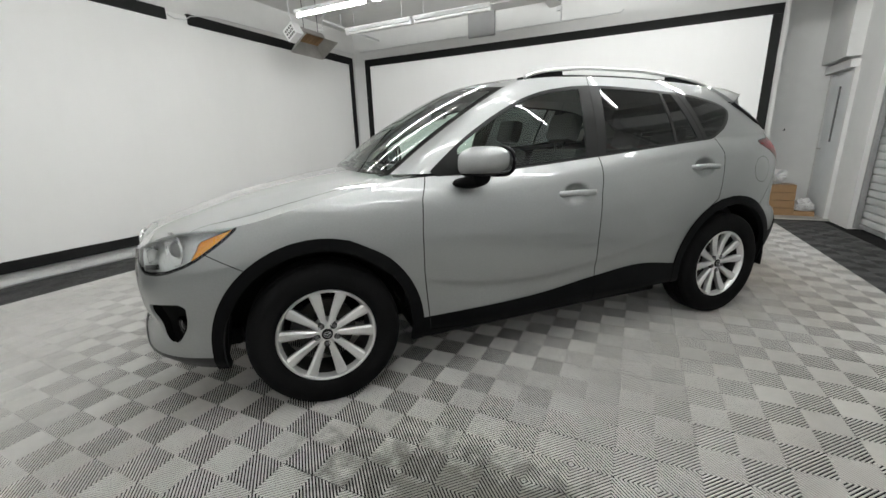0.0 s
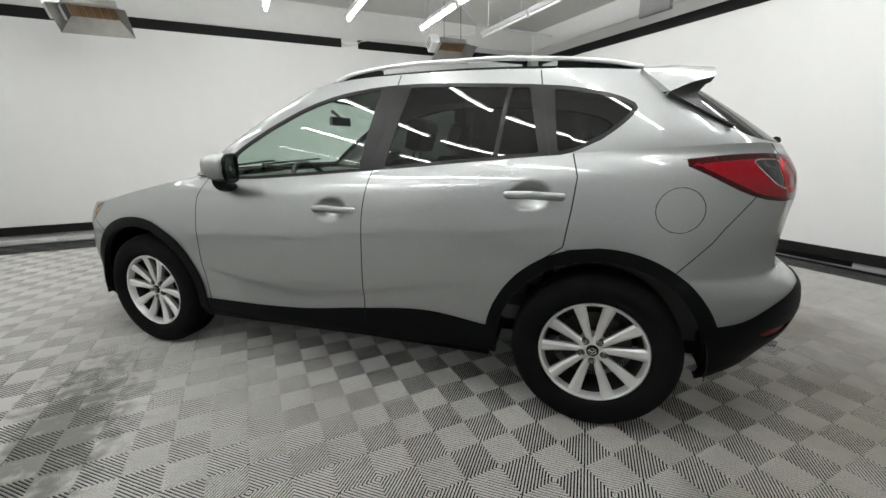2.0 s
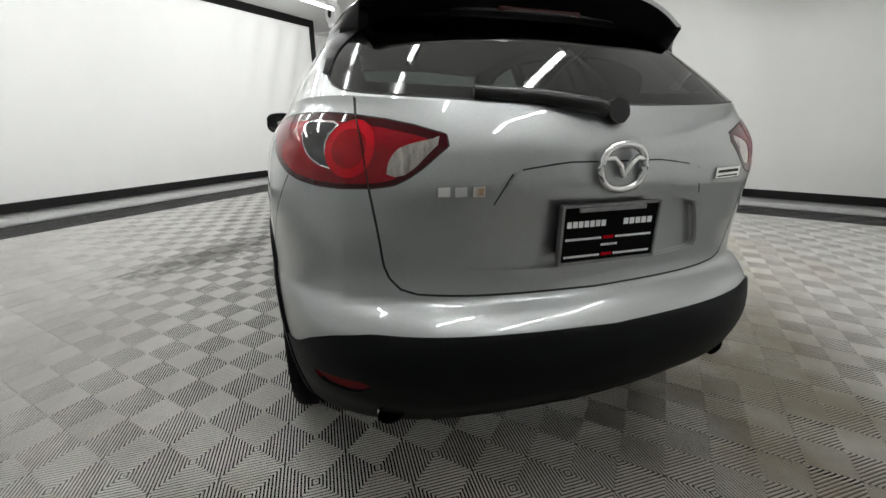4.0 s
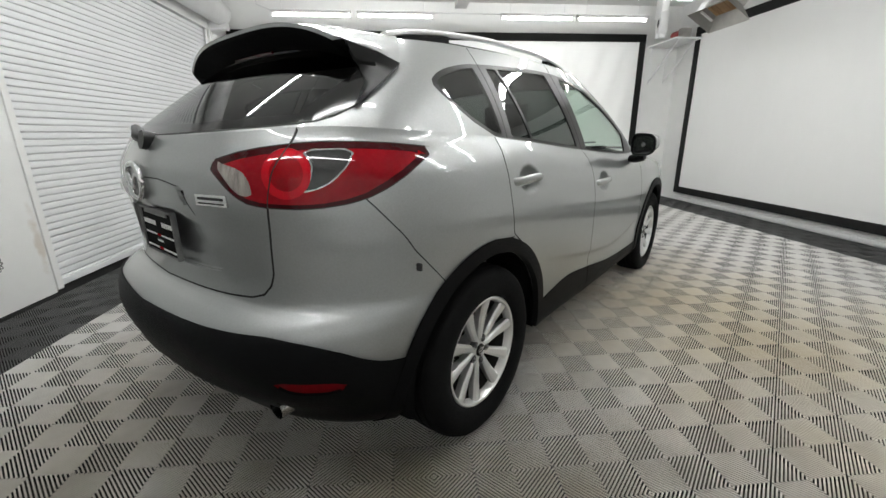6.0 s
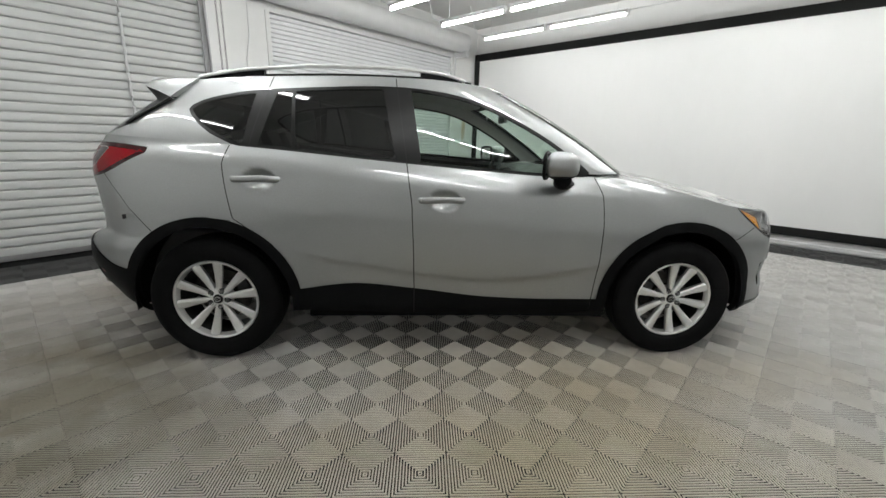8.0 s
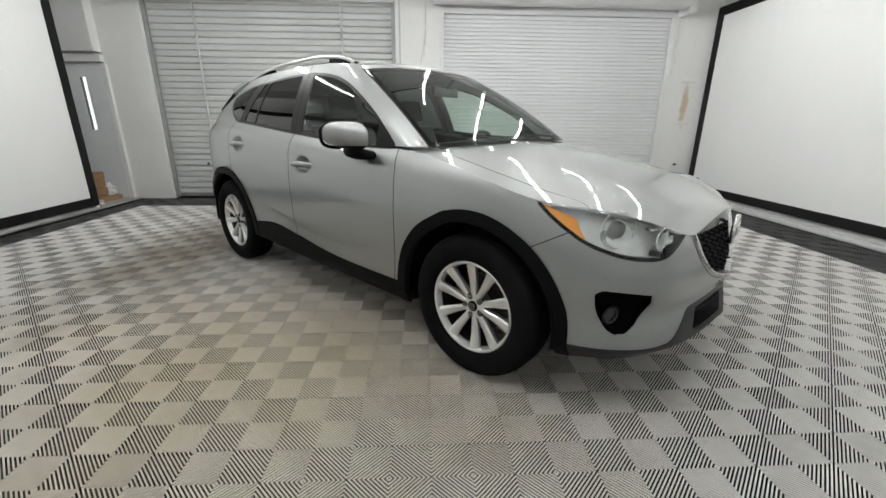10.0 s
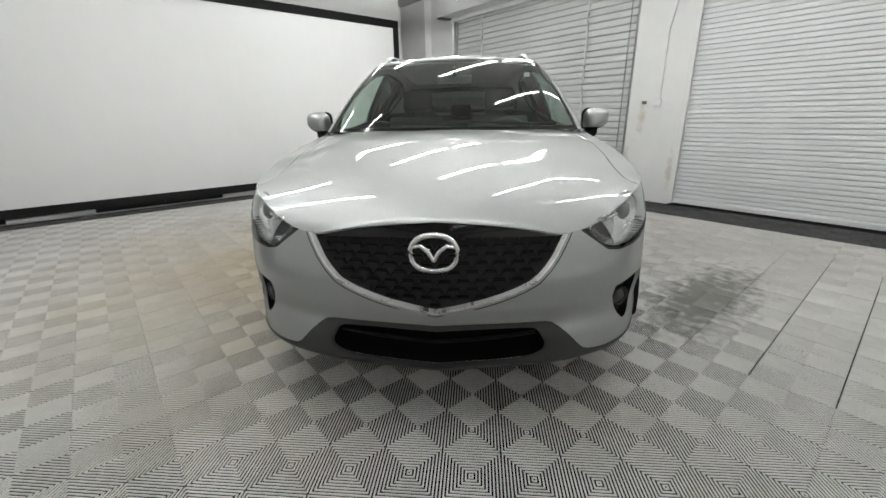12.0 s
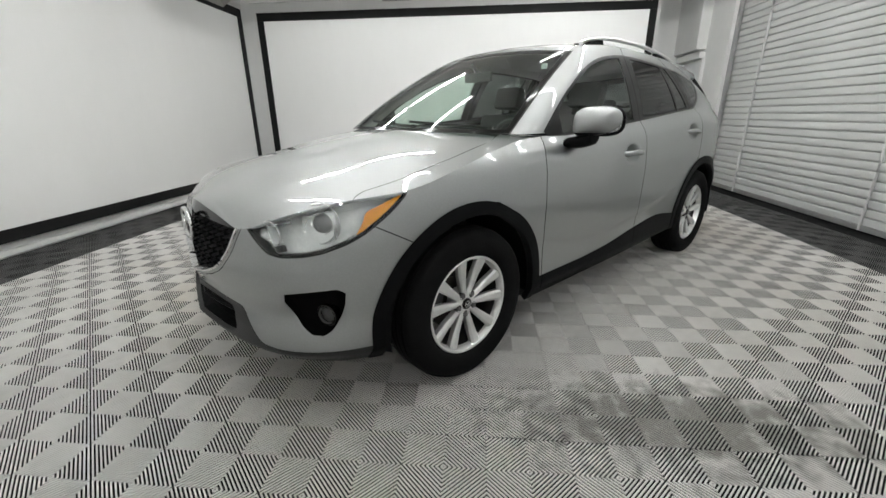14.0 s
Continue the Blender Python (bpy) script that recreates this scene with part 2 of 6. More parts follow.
chain_steel = material("dull steel chain", hsv(0.2), 0.45, metal=0.8, spread=0.2, scale=30)
door_paint = material("grey-white painted door", hsv(0.68, 0.98, 1, 1.01), 0.5, spread=0.05)
card_brown = material("brown cardboard", (0.30, 0.18, 0.09, 1), 0.8, spread=0.12, scale=6)
clear_film = material("crumpled clear plastic film", hsv(0.7), 0.3, spread=0.1, scale=12)
red_paint = material("red enamel", (0.32, 0.03, 0.03, 1), 0.45, spread=0.15)

# ---- the room ----
XW, XE, YS, YN, ZC, XA = -4.62, 4.83, -4.58, 3.56, 3.45, -5.56


def structure(name, bm, mat, label, category, smooth=False):
    return solid(name, bm, mat, label, category, kind="structure", smooth=smooth)


structure("wall_west", boxes((XW - 0.05, XW, YS - 0.2, 2.69, -0.05, ZC + 0.1)), wall_paint, "white painted block wall behind the framed backdrop", "wall")
structure("wall_east", boxes((XE, XE + 0.2, YS - 0.2, YN + 0.2, -0.05, ZC + 0.1)), wall_paint, "white painted block wall behind the framed backdrop", "wall")
structure("wall_south", boxes((XW, XE, YS - 0.2, YS, -0.05, ZC + 0.1)), wall_paint, "white painted block wall behind the framed backdrop", "wall")
SH = ((-4.06, -0.30, 2.95), (0.40, 4.10, 2.82))  # the two shutters: x from, to, top
bm = bmesh.new()
for x0, x1 in ((XA, SH[0][0]), (SH[0][1], SH[1][0]), (SH[1][1], XE)):
    box(bm, x0, x1, YN, YN + 0.3, -0.05, ZC + 0.1)
for a, b, top in SH:
    box(bm, a, b, YN, YN + 0.3, top, ZC + 0.1)
structure("wall_north", bm, pier_paint, "white painted wall with two roller shutter openings", "wall")
structure("ceiling", boxes((XA - 0.2, XE + 0.2, YS - 0.2, YN + 0.5, ZC, ZC + 0.15)), ceiling_paint, "off-white painted flat ceiling with hung lights", "ceiling")
structure("floor", boxes((XA - 0.2, XE + 0.2, YS - 0.2, YN + 0.5, -0.15, -0.020)), slab_dark, "dark concrete slab under ribbed grey plastic tiles", "floor")
structure("wall_alcove", boxes((XA - 0.2, XA, 1.5, YN + 0.2, -0.05, ZC + 0.1), (XA, XW - 0.05, 1.5, 1.7, -0.05, ZC + 0.1)), wall_paint, "white painted wall of the alcove behind the backdrop", "wall")
concrete = material("pale worn concrete", hsv(0.38, 1.02, 1, 0.94), 0.8, spread=0.15, scale=4, bump=0.1)
structure("floor_alcove", boxes((XA, -4.60, 1.7, YN, -0.02, 0.001)), concrete, "bare pale concrete floor of the door alcove", "floor")

# ---- framed backdrops on three walls ----
def backdrop(name, label, at, span, z0, z1, toward, gaps=(), folds=None):
    """A white sheet in a black border: at(u, d) gives the plan place at u along the wall, d off it."""
    frame_ob = thing(name, label, "backdrop", group="framed backdrops")
    u0, u1 = span
    wd = 0.115
    bm = bmesh.new()
    nu, nz = 90, 36
    rows = []
    for i in range(nu + 1):
        u = u0 + 0.03 + (u1 - u0 - 0.06) * i / nu
        row = []
        for j in range(nz + 1):
            z = z0 + 0.03 + (z1 - z0 - 0.06) * j / nz
            d = 0.012 + 0.004 * noise.noise((u * 0.7, z * 0.9, 3.0)) + 0.002 * noise.noise((u * 3, z * 2, 1.0))
            if folds:
                d += folds(u, z)
            x, y = at(u, d)
            row.append(bm.verts.new((x, y, z)))
        rows.append(row)
    for p, q in zip(rows, rows[1:]):
        for j in range(nz):
            bm.faces.new((p[j], q[j], q[j + 1], p[j + 1]))
    bmesh.ops.recalc_face_normals(bm, faces=bm.faces)
    part("sheet", bm, canvas_white, frame_ob, "plain white stretched sheet", smooth=True)

    def board(a, b, za, zb):
        bm = bmesh.new()
        (xa, ya), (xb, yb) = at(a, -0.02), at(b, 0.030)
        box(bm, min(xa, xb), max(xa, xb), min(ya, yb), max(ya, yb), za, zb, 0.003)
        part("border_board", bm, black_border, frame_ob, "matt black border board")

    edges = [u0] + [g for pair in gaps for g in pair] + [u1]
    for a, b in zip(edges[::2], edges[1::2]):
        board(a, b, z1 - wd * 1.15, z1)
    board(u0 + wd, u1 - wd, z0, z0 + wd)
    board(u0, u0 + wd, z0, z1 - wd * 1.15 - 0.002)
    board(u1 - wd, u1, z0, z1 - wd * 1.15 - 0.002)
    return frame_ob


def east_folds(u, z):
    w = max(0.0, 1 - abs(u + 3.2) / 1.3) * max(0.0, min(1, (z - 0.9) / 1.3))
    w *= max(0.0, min(1, (2.80 - z) / 0.12)) * max(0.0, min(1, (u + 3.76) / 0.10))
    return 0.034 * w * math.sin((u * 1.6 + z * 0.55) * 9.0) + 0.012 * w


backdrop("framed_backdrop", "white backdrop sheet with creased corner in a black border", lambda u, d: (XE - 0.045 - d, u), (-3.90, 3.54), 0.135, 2.965, 1, folds=east_folds)
backdrop("framed_backdrop", "white backdrop sheet in a black border with a broken top edge", lambda u, d: (u, YS + 0.045 + d), (-4.46, 4.25), 0.13, 2.975, 1, gaps=((-0.98, -0.70),))
backdrop("framed_backdrop", "white backdrop sheet in a black border beside the door", lambda u, d: (XW + 0.045 + d, u), (-4.27, 2.61), 0.06, 2.93, 1)
bm = bmesh.new()
tube(bm, [(-0.70, YS + 0.09, 2.90), (-0.78, YS + 0.10, 2.87), (-0.92, YS + 0.10, 2.885), (-1.02, YS + 0.09, 2.95), (-1.3, YS + 0.07, 3.02), (-2.6, YS + 0.05, 3.05), (-4.55, YS + 0.05, 3.06)], 0.007, 6)
solid("cable", bm, pipe_white, "white cable along the top of the backdrop", "cable", smooth=True)

# low kick boards under the frames, patched in black and white
random.seed(4)
for k, (fx, lo, hi) in enumerate(((lambda a, b: (a, b, YS, YS + 0.028), -4.5, 4.4), (lambda a, b: (XW, XW + 0.028, a, b), -4.4, 2.6), (lambda a, b: (XE - 0.028, XE, a, b), -4.3, 3.5))):
    kick = tagged(new(f"baseboard_{k + 1}"), "low painted kick board, white with black patches", "baseboard", kind="structure")
    u = lo
    while u < hi:
        w = min(random.uniform(0.5, 1.1), hi - u)
        dark = random.random() < 0.35 and k == 1
        part("board", boxes((*fx(u, u + w - 0.004), 0.002, 0.055), bevel=0.003), black_border if dark else wall_paint, kick)
        u += w

# ---- roller shutters ----
def slat_mesh(name, width, pitch, mat):
    d = 0.13 * pitch  # nearly flat face, then a narrow hooked joint
    prof = [(0.004, 0.0), (-0.4 * d, pitch * 0.05), (-0.9 * d, pitch * 0.20), (-d, pitch * 0.50), (-0.9 * d, pitch * 0.78), (-0.5 * d, pitch * 0.90), (0.006, pitch * 0.915), (0.026, pitch * 0.93), (0.026, pitch * 1.0), (0.004, pitch * 1.0)]
    v, f = [], []
    for x in (0.0, width):
        v += [(x, y, z) for y, z in prof]
    n = len(prof)
    for i in range(n - 1):
        f.append((i, i + 1, n + i + 1, n + i))
    me = bpy.data.meshes.new(name)
    me.from_pydata(v, [], f)
    me.materials.append(mat)
    return me


def shutter(name, label, x0, x1, top, y, pitch, tracks, strips, base=0.055):
    sh = thing(name, label, "roller shutter", pose(x0, y, 0), group="roller shutters", kind="structure")
    me = slat_mesh("slat", x1 - x0, pitch, shutter_white if tracks is wall_paint else shutter_grey)
    for k in range(int((top + 0.1) / pitch)):
        child("slat", me, sh, pose(0, random.uniform(-0.0012, 0.0012), base + k * pitch))
    part("bottom_bar", boxes((0.0, x1 - x0, -0.03, 0.02, 0.005, 0.06), bevel=0.004), shutter_white if tracks is wall_paint else track_grey, sh, "steel bottom bar")
    for a in (-0.002, x1 - x0 - 0.058):
        part("guide_track", boxes((a, a + 0.06, -0.075, -0.028, 0.0, top), bevel=0.006), tracks, sh, "steel guide track")
    for xs in strips:
        bm = bmesh.new()
        tube(bm, [(xs - x0 + 0.004 * math.sin(z * 3.1), -0.030 - 0.006 * abs(math.sin(z * 5)), z) for z in np.linspace(0.01, top, 26)], 0.015, 6)
        part("rope", bm, pipe_white, sh, "white rope hanging down the slats", smooth=True)
    return sh


random.seed(7)
shutter("roller_shutter", "closed grey-white roller shutter with hanging ropes", SH[0][0], SH[0][1], SH[0][2], YN + 0.13, 0.0925, track_grey, (-1.13, -3.33), 0.050)
shutter("roller_shutter", "closed bright white roller shutter with narrow slats", SH[1][0], SH[1][1], SH[1][2], YN + 0.06, 0.057, wall_paint, (), 0.025)
solid("door_jamb", boxes((SH[0][1] - 0.014, SH[0][1] - 0.002, YN - 0.002, YN + 0.052, 0.0, SH[0][2]), bevel=0.002), track_grey, "grey steel angle along the shutter opening", "jamb")
bm = bmesh.new()
rod(bm, (SH[1][0] - 0.1, YN - 0.17, 3.06), (SH[1][1] + 0.12, YN - 0.17, 3.06), 0.17, 28)
solid("shutter_drum", bm, fixture_white, "white round drum cover over the shutter", "shutter drum", smooth=40)
bm = bmesh.new()
box(bm, SH[0][0] - 0.12, SH[0][1] + 0.05, YN - 0.30, YN, 3.00, 3.34, 0.05)
solid("shutter_drum", bm, fixture_white, "white boxed drum cover over the grey shutter", "shutter drum", smooth=40)
solid("drum_bracket", boxes((4.12, 4.24, YN - 0.28, YN, 2.82, 2.92), (4.14, 4.16, YN - 0.03, YN, 2.0, 2.84), bevel=0.006), fixture_white, "white steel bracket beside the shutter drum", "bracket")
solid("drum_bracket", boxes((-4.20, -4.07, YN - 0.26, YN, 2.98, 3.12), bevel=0.01), dark_steel, "dark steel bracket at the shutter's corner", "bracket")

# chain hoist loops hanging by the pier
def link_mesh():
    bm = bmesh.new()
    pts = [(0.010 * math.cos(a), 0, 0.018 * math.sin(a)) for a in np.linspace(0, math.tau, 10, endpoint=False)]
    tube(bm, pts, 0.0032, 5, closed=True)
    return finish("chain_link", bm, chain_steel, smooth=True)


links = link_mesh()
for x, y, zl in ((-0.285, 3.30, 0.42), (-0.215, 3.34, 0.42)):
    chain = thing("hoist_chain", "dull steel hoist chain hanging from the drum", "chain", pose(x, y, 0), group="hoist chains")
    for k in range(int((3.05 - zl) / 0.030)):
        child("chain_link", links, chain, pose(0, 0, zl + k * 0.030, 0, 0, 90 * (k % 2)))
hook = thing("hoist_chain", "bottom bend of the hoist chain", "chain", pose(-0.25, 3.32, 0.42), group="hoist chains")
for k, a in enumerate(np.linspace(math.pi, math.tau, 5)):
    child("chain_link", links, hook, pose(0.035 * math.cos(a), 0.02 * math.cos(a), 0.03 * math.sin(a), 0, 90 * math.cos(a), 90 * (k % 2)))

# pier fittings: switch box with conduit, rust marks, outlet
bm = boxes((0.05, 0.14, YN - 0.045, YN, 1.27, 1.36), bevel=0.008)
switch = solid("switch_box", bm, fixture_white, "small white switch box on the pier", "switch")
bm = bmesh.new()
tube(bm, [(0.115, YN - 0.015, 1.36), (0.115, YN - 0.015, 2.2), (0.17, YN - 0.02, 2.5), (0.17, YN - 0.02, 3.4)], 0.009, 8)
part("conduit", bm, pipe_white, switch, "white painted conduit", smooth=True)
solid("wall_hook", rod(boxes((-0.125, -0.06, YN - 0.01, YN, 1.30, 1.34), bevel=0.003), (-0.09, YN - 0.045, 1.315), (-0.09, YN, 1.315), 0.008, 10), chain_steel, "rusty steel cleat on the pier", "hook")
out = solid("wall_outlet", boxes((4.42, 4.50, YN - 0.03, YN, 0.50, 0.60), bevel=0.006), fixture_white, "broken white wall outlet with a dark hole", "outlet")
part("hole", boxes((4.43, 4.49, YN - 0.034, YN - 0.028, 0.55, 0.585), bevel=0.002), dark_steel, out, "dark hole")
for z in (1.22, 1.88):
    solid("wall_bracket", boxes((4.36, 4.58, YN - 0.02, YN, z, z + 0.02), bevel=0.003), pipe_white, "rust-stained bracket stub on the wall", "bracket")

# ---- door in the far corner, boxes and wrapping in front of it ----
door = thing("door_1", "closed grey-white door with a narrow glass strip", "door", kind="structure")
for row in ((-5.41, -5.085, 0.01, 2.01), (-5.005, -4.74, 0.01, 2.01), (-5.085, -5.005, 0.01, 1.08), (-5.085, -5.005, 1.85, 2.01)):
    part("leaf", boxes((row[0], row[1], YN - 0.046, YN - 0.001, row[2], row[3])), door_paint, door)
part("header", boxes((-5.555, -4.70, YN - 0.10, YN + 0.01, 2.06, 2.16), bevel=0.004), wall_paint, door)
part("bulkhead", boxes((-5.555, -4.72, YN - 0.16, YN + 0.01, 2.20, 3.44), bevel=0.004), wall_paint, door, "boxed-in white wall over the door")
for x in (-5.475, -4.735):
    part("jamb", boxes((x, x + 0.06, YN - 0.05, YN + 0.01, 0.0, 2.05), bevel=0.004), wall_paint, door)
# added dark liner: keeps the strip's glow off the slot's side
part("slot_liner", boxes((-5.0849, -5.078, YN - 0.045, YN - 0.0046, 1.081, 1.849)), dark_steel, door, "dark liner added to kill glow in the slot")
part("glass_strip", boxes((-5.085, -5.005, YN - 0.0045, YN - 0.001, 1.08, 1.85)), glow("daylight behind a door pane", (0.95, 1.0, 1.0, 1), 1.2), door, "bright narrow glass strip")
part("door_handle", rod(rod(bmesh.new(), (-5.33, YN - 0.03, 0.98), (-5.33, YN - 0.085, 0.98), 0.012, 12), (-5.33, YN - 0.085, 0.98), (-5.22, YN - 0.085, 0.98), 0.010, 12), steel_grey, door, "steel door handle")
part("wall_hook", rod(rod(bmesh.new(), (XA, 3.08, 1.27), (XA + 0.05, 3.08, 1.27), 0.008, 10), (XA + 0.05, 3.08, 1.27), (XA + 0.05, 3.08, 1.30), 0.008, 10), dark_steel, door, "dark wall hook")


def carton(x, y, w, d, h, turn, label, z=0.003):
    c = thing("cardboard_box", label, "box", pose(x, y, z, 0, 0, turn), group="boxes by the door")
    part("carton", boxes((-w / 2, w / 2, -d / 2, d / 2, 0, h), bevel=0.006), card_brown, c)
    part("flap", boxes((-w / 2, w / 2, -d / 2 - 0.02, -d / 2, h - 0.004, h + 0.002), bevel=0.001), card_brown, c)
    part("tape", boxes((-0.03, 0.03, -d / 2 - 0.001, d / 2 + 0.001, h, h + 0.0015)), clear_film, c, "clear packing tape")


for k in range(4):
    carton(-5.02 + 0.01 * (k % 2), 2.98 - 0.006 * k, 0.36, 0.45, 0.112, (1, -1.5, 0.6, -0.4)[k], "flat brown cardboard box in a stack by the door", 0.003 + 0.117 * k)
carton(-4.86, 2.70, 0.12, 0.14, 0.10, 8, "small dark brown box on the alcove floor", 0.003)
carton(-4.98, 3.36, 0.30, 0.24, 0.07, -12, "flattened brown cardboard box by the door", 0.003)


def crumple(x, y, z, r, seed, label):
    bm = bmesh.new()
    bmesh.ops.create_icosphere(bm, subdivisions=4, radius=r)
    for vert in bm.verts:
        p = vert.co * (4.5 / r * 0.12)
        k = 1 + 0.55 * noise.noise((p.x * 5 + seed, p.y * 5, p.z * 5)) + 0.25 * noise.noise((p.x * 14, p.y * 14 + seed, p.z * 14))
        vert.co = (vert.co.x * k * 1.25, vert.co.y * k, max(vert.co.z * k * 0.8, -r * 0.55))
    solid("plastic_wrap", bm, clear_film, label, "plastic wrap", group="wrapping by the door", smooth=25, m=pose(x, y, z + r * 0.55))


crumple(-5.00, 3.34, 0.076, 0.12, 1.0, "crumpled clear plastic wrap on a flattened box")
crumple(-4.78, 2.88, 0.003, 0.055, 5.0, "small crumpled white plastic scrap on the floor")
crumple(-5.06, 2.92, 0.474, 0.15, 9.0, "crumpled clear plastic wrap on stacked boxes")

# ---- fluorescent lights ----
L = 1.13
chan_bm = boxes((-0.036, 0.036, 0.0, L, 0.0, 0.05), bevel=0.008)
chan_mesh = finish("channel", chan_bm, fixture_white)
wing_bm = bmesh.new()
for sx in (-1, 1):
    q = [(sx * 0.036, 0, 0.005), (sx * 0.036, L, 0.005), (sx * 0.058, L, 0.030), (sx * 0.058, 0, 0.030)]
    wing_bm.faces.new([wing_bm.verts.new(p) for p in q])
bmesh.ops.solidify(wing_bm, geom=list(wing_bm.faces), thickness=0.002)
wing_mesh = finish("reflector", wing_bm, fixture_white)
tube_mesh = finish("tube", rod(bmesh.new(), (0, 0.03, -0.022), (0, L - 0.03, -0.022), 0.017, 12), tube_glow, smooth=True)
# east row is dimmed to keep its wall from overexposing
dim_mesh = finish("tube", rod(bmesh.new(), (0, 0.03, -0.022), (0, L - 0.03, -0.022), 0.017, 12), glow("dimmed fluorescent tube", (0.985, 1.0, 0.975, 1), TUBE * 0.28), smooth=True)
# row at x = -1.58 is set brighter than the others
boosted_mesh = finish("tube", rod(bmesh.new(), (0, 0.03, -0.022), (0, L - 0.03, -0.022), 0.017, 12), glow("boosted fluorescent tube", (0.985, 1.0, 0.99, 1), TUBE * 1.45), smooth=True)
dead_mesh = finish("tube", rod(bmesh.new(), (0, 0.03, -0.022), (0, L - 0.03, -0.022), 0.017, 12), fixture_white, smooth=True)
end_bm = boxes((-0.02, 0.02, 0.0, 0.03, -0.042, 0.0), bevel=0.003)
end_mesh = finish("lamp_holder", end_bm, fixture_white)
hang_mesh = finish("hanger", rod(bmesh.new(), (0, 0, 0.048), (0, 0, ZC - 2.92 + 0.002), 0.004, 8), pipe_white)
for x in (3.58, 2.54, 1.55, 0.50, -0.52, -1.58, -2.62):
    for y in (1.31, 0.11, -2.02, -3.20):
        # lit pair at x = -2.62 is unseen, added to brighten the car's rear and shutters
        lit = x > -2 or y > 0
        lamp_ob = thing("ceiling_light", "lit white fluorescent strip light hung from the ceiling" if lit else "unlit white fluorescent strip light hung from the ceiling", "ceiling light", pose(x, y, 2.92), group="fluorescent strip lights")
        child("channel", chan_mesh, lamp_ob)
        child("reflector", wing_mesh, lamp_ob)
        child("tube", (dim_mesh if x > 3 else tube_mesh if x < -2 else boosted_mesh if x < -1 else tube_mesh) if lit else dead_mesh, lamp_ob, label="glowing tube" if lit else "dark tube")
        child("lamp_holder", end_mesh, lamp_ob)
        child("lamp_holder", end_mesh, lamp_ob, pose(0, L - 0.03, 0))
        for dy in (0.15, L - 0.15):
            child("hanger", hang_mesh, lamp_ob, pose(0, dy, 0))
    for run in ([(x, 0.12, 2.95), (x, -0.90, 2.95)], [(x, 2.42, 2.95), (x, 2.62, 3.02), (x, 2.75, ZC)]):
        solid("conduit", tube(bmesh.new(), run, 0.009, 8), pipe_white, "thin white conduit between the strip lights", "conduit", group="light conduits", smooth=True)

# ---- pipes on ceiling and walls ----
bm = bmesh.new()
tube(bm, [(-4.55, -3.9, 3.25), (-2.9, -3.9, 3.25), (-1.75, -2.6, 3.25), (-1.75, 2.9, 3.25)], 0.020, 10)
tube(bm, [(-2.9, -3.9, 3.25), (-2.9, -3.9, 3.10), (-2.4, -4.2, 3.10)], 0.014, 8)
tube(bm, [(-3.4, -3.9, 3.25), (-3.4, -3.9, ZC)], 0.012, 8)
tube(bm, [(-1.75, 0.0, 3.25), (-1.75, 0.0, ZC)], 0.012, 8)
solid("sprinkler_pipe", bm, pipe_white, "white painted sprinkler pipe under the ceiling", "pipe", smooth=True)
bm = bmesh.new()
tube(bm, [(XW + 0.022, -4.4, 3.10), (XW + 0.022, 0.55, 3.12), (XW + 0.022, 0.60, 3.16)], 0.011, 8)
tube(bm, [(XW + 0.022, -0.35, 3.11), (XW + 0.022, -0.35, 3.40)], 0.010, 8)
box(bm, XW, XW + 0.05, -0.42, -0.34, 3.28, 3.36, 0.004)
solid("wall_conduit", bm, pipe_white, "white conduit with a junction box above the backdrop", "conduit", smooth=40)
solid("wall_stub", boxes((XW, XW + 0.06, -1.98, -1.48, 3.06, ZC), bevel=0.004), material("grey primed steel", hsv(0.33), 0.6, spread=0.06), "grey steel column stub above the backdrop", "column")
solid("ceiling_beam", boxes((-4.62, 4.83, -0.55, -0.35, ZC - 0.10, ZC), bevel=0.004), ceiling_paint, "painted ceiling beam across the room", "beam")

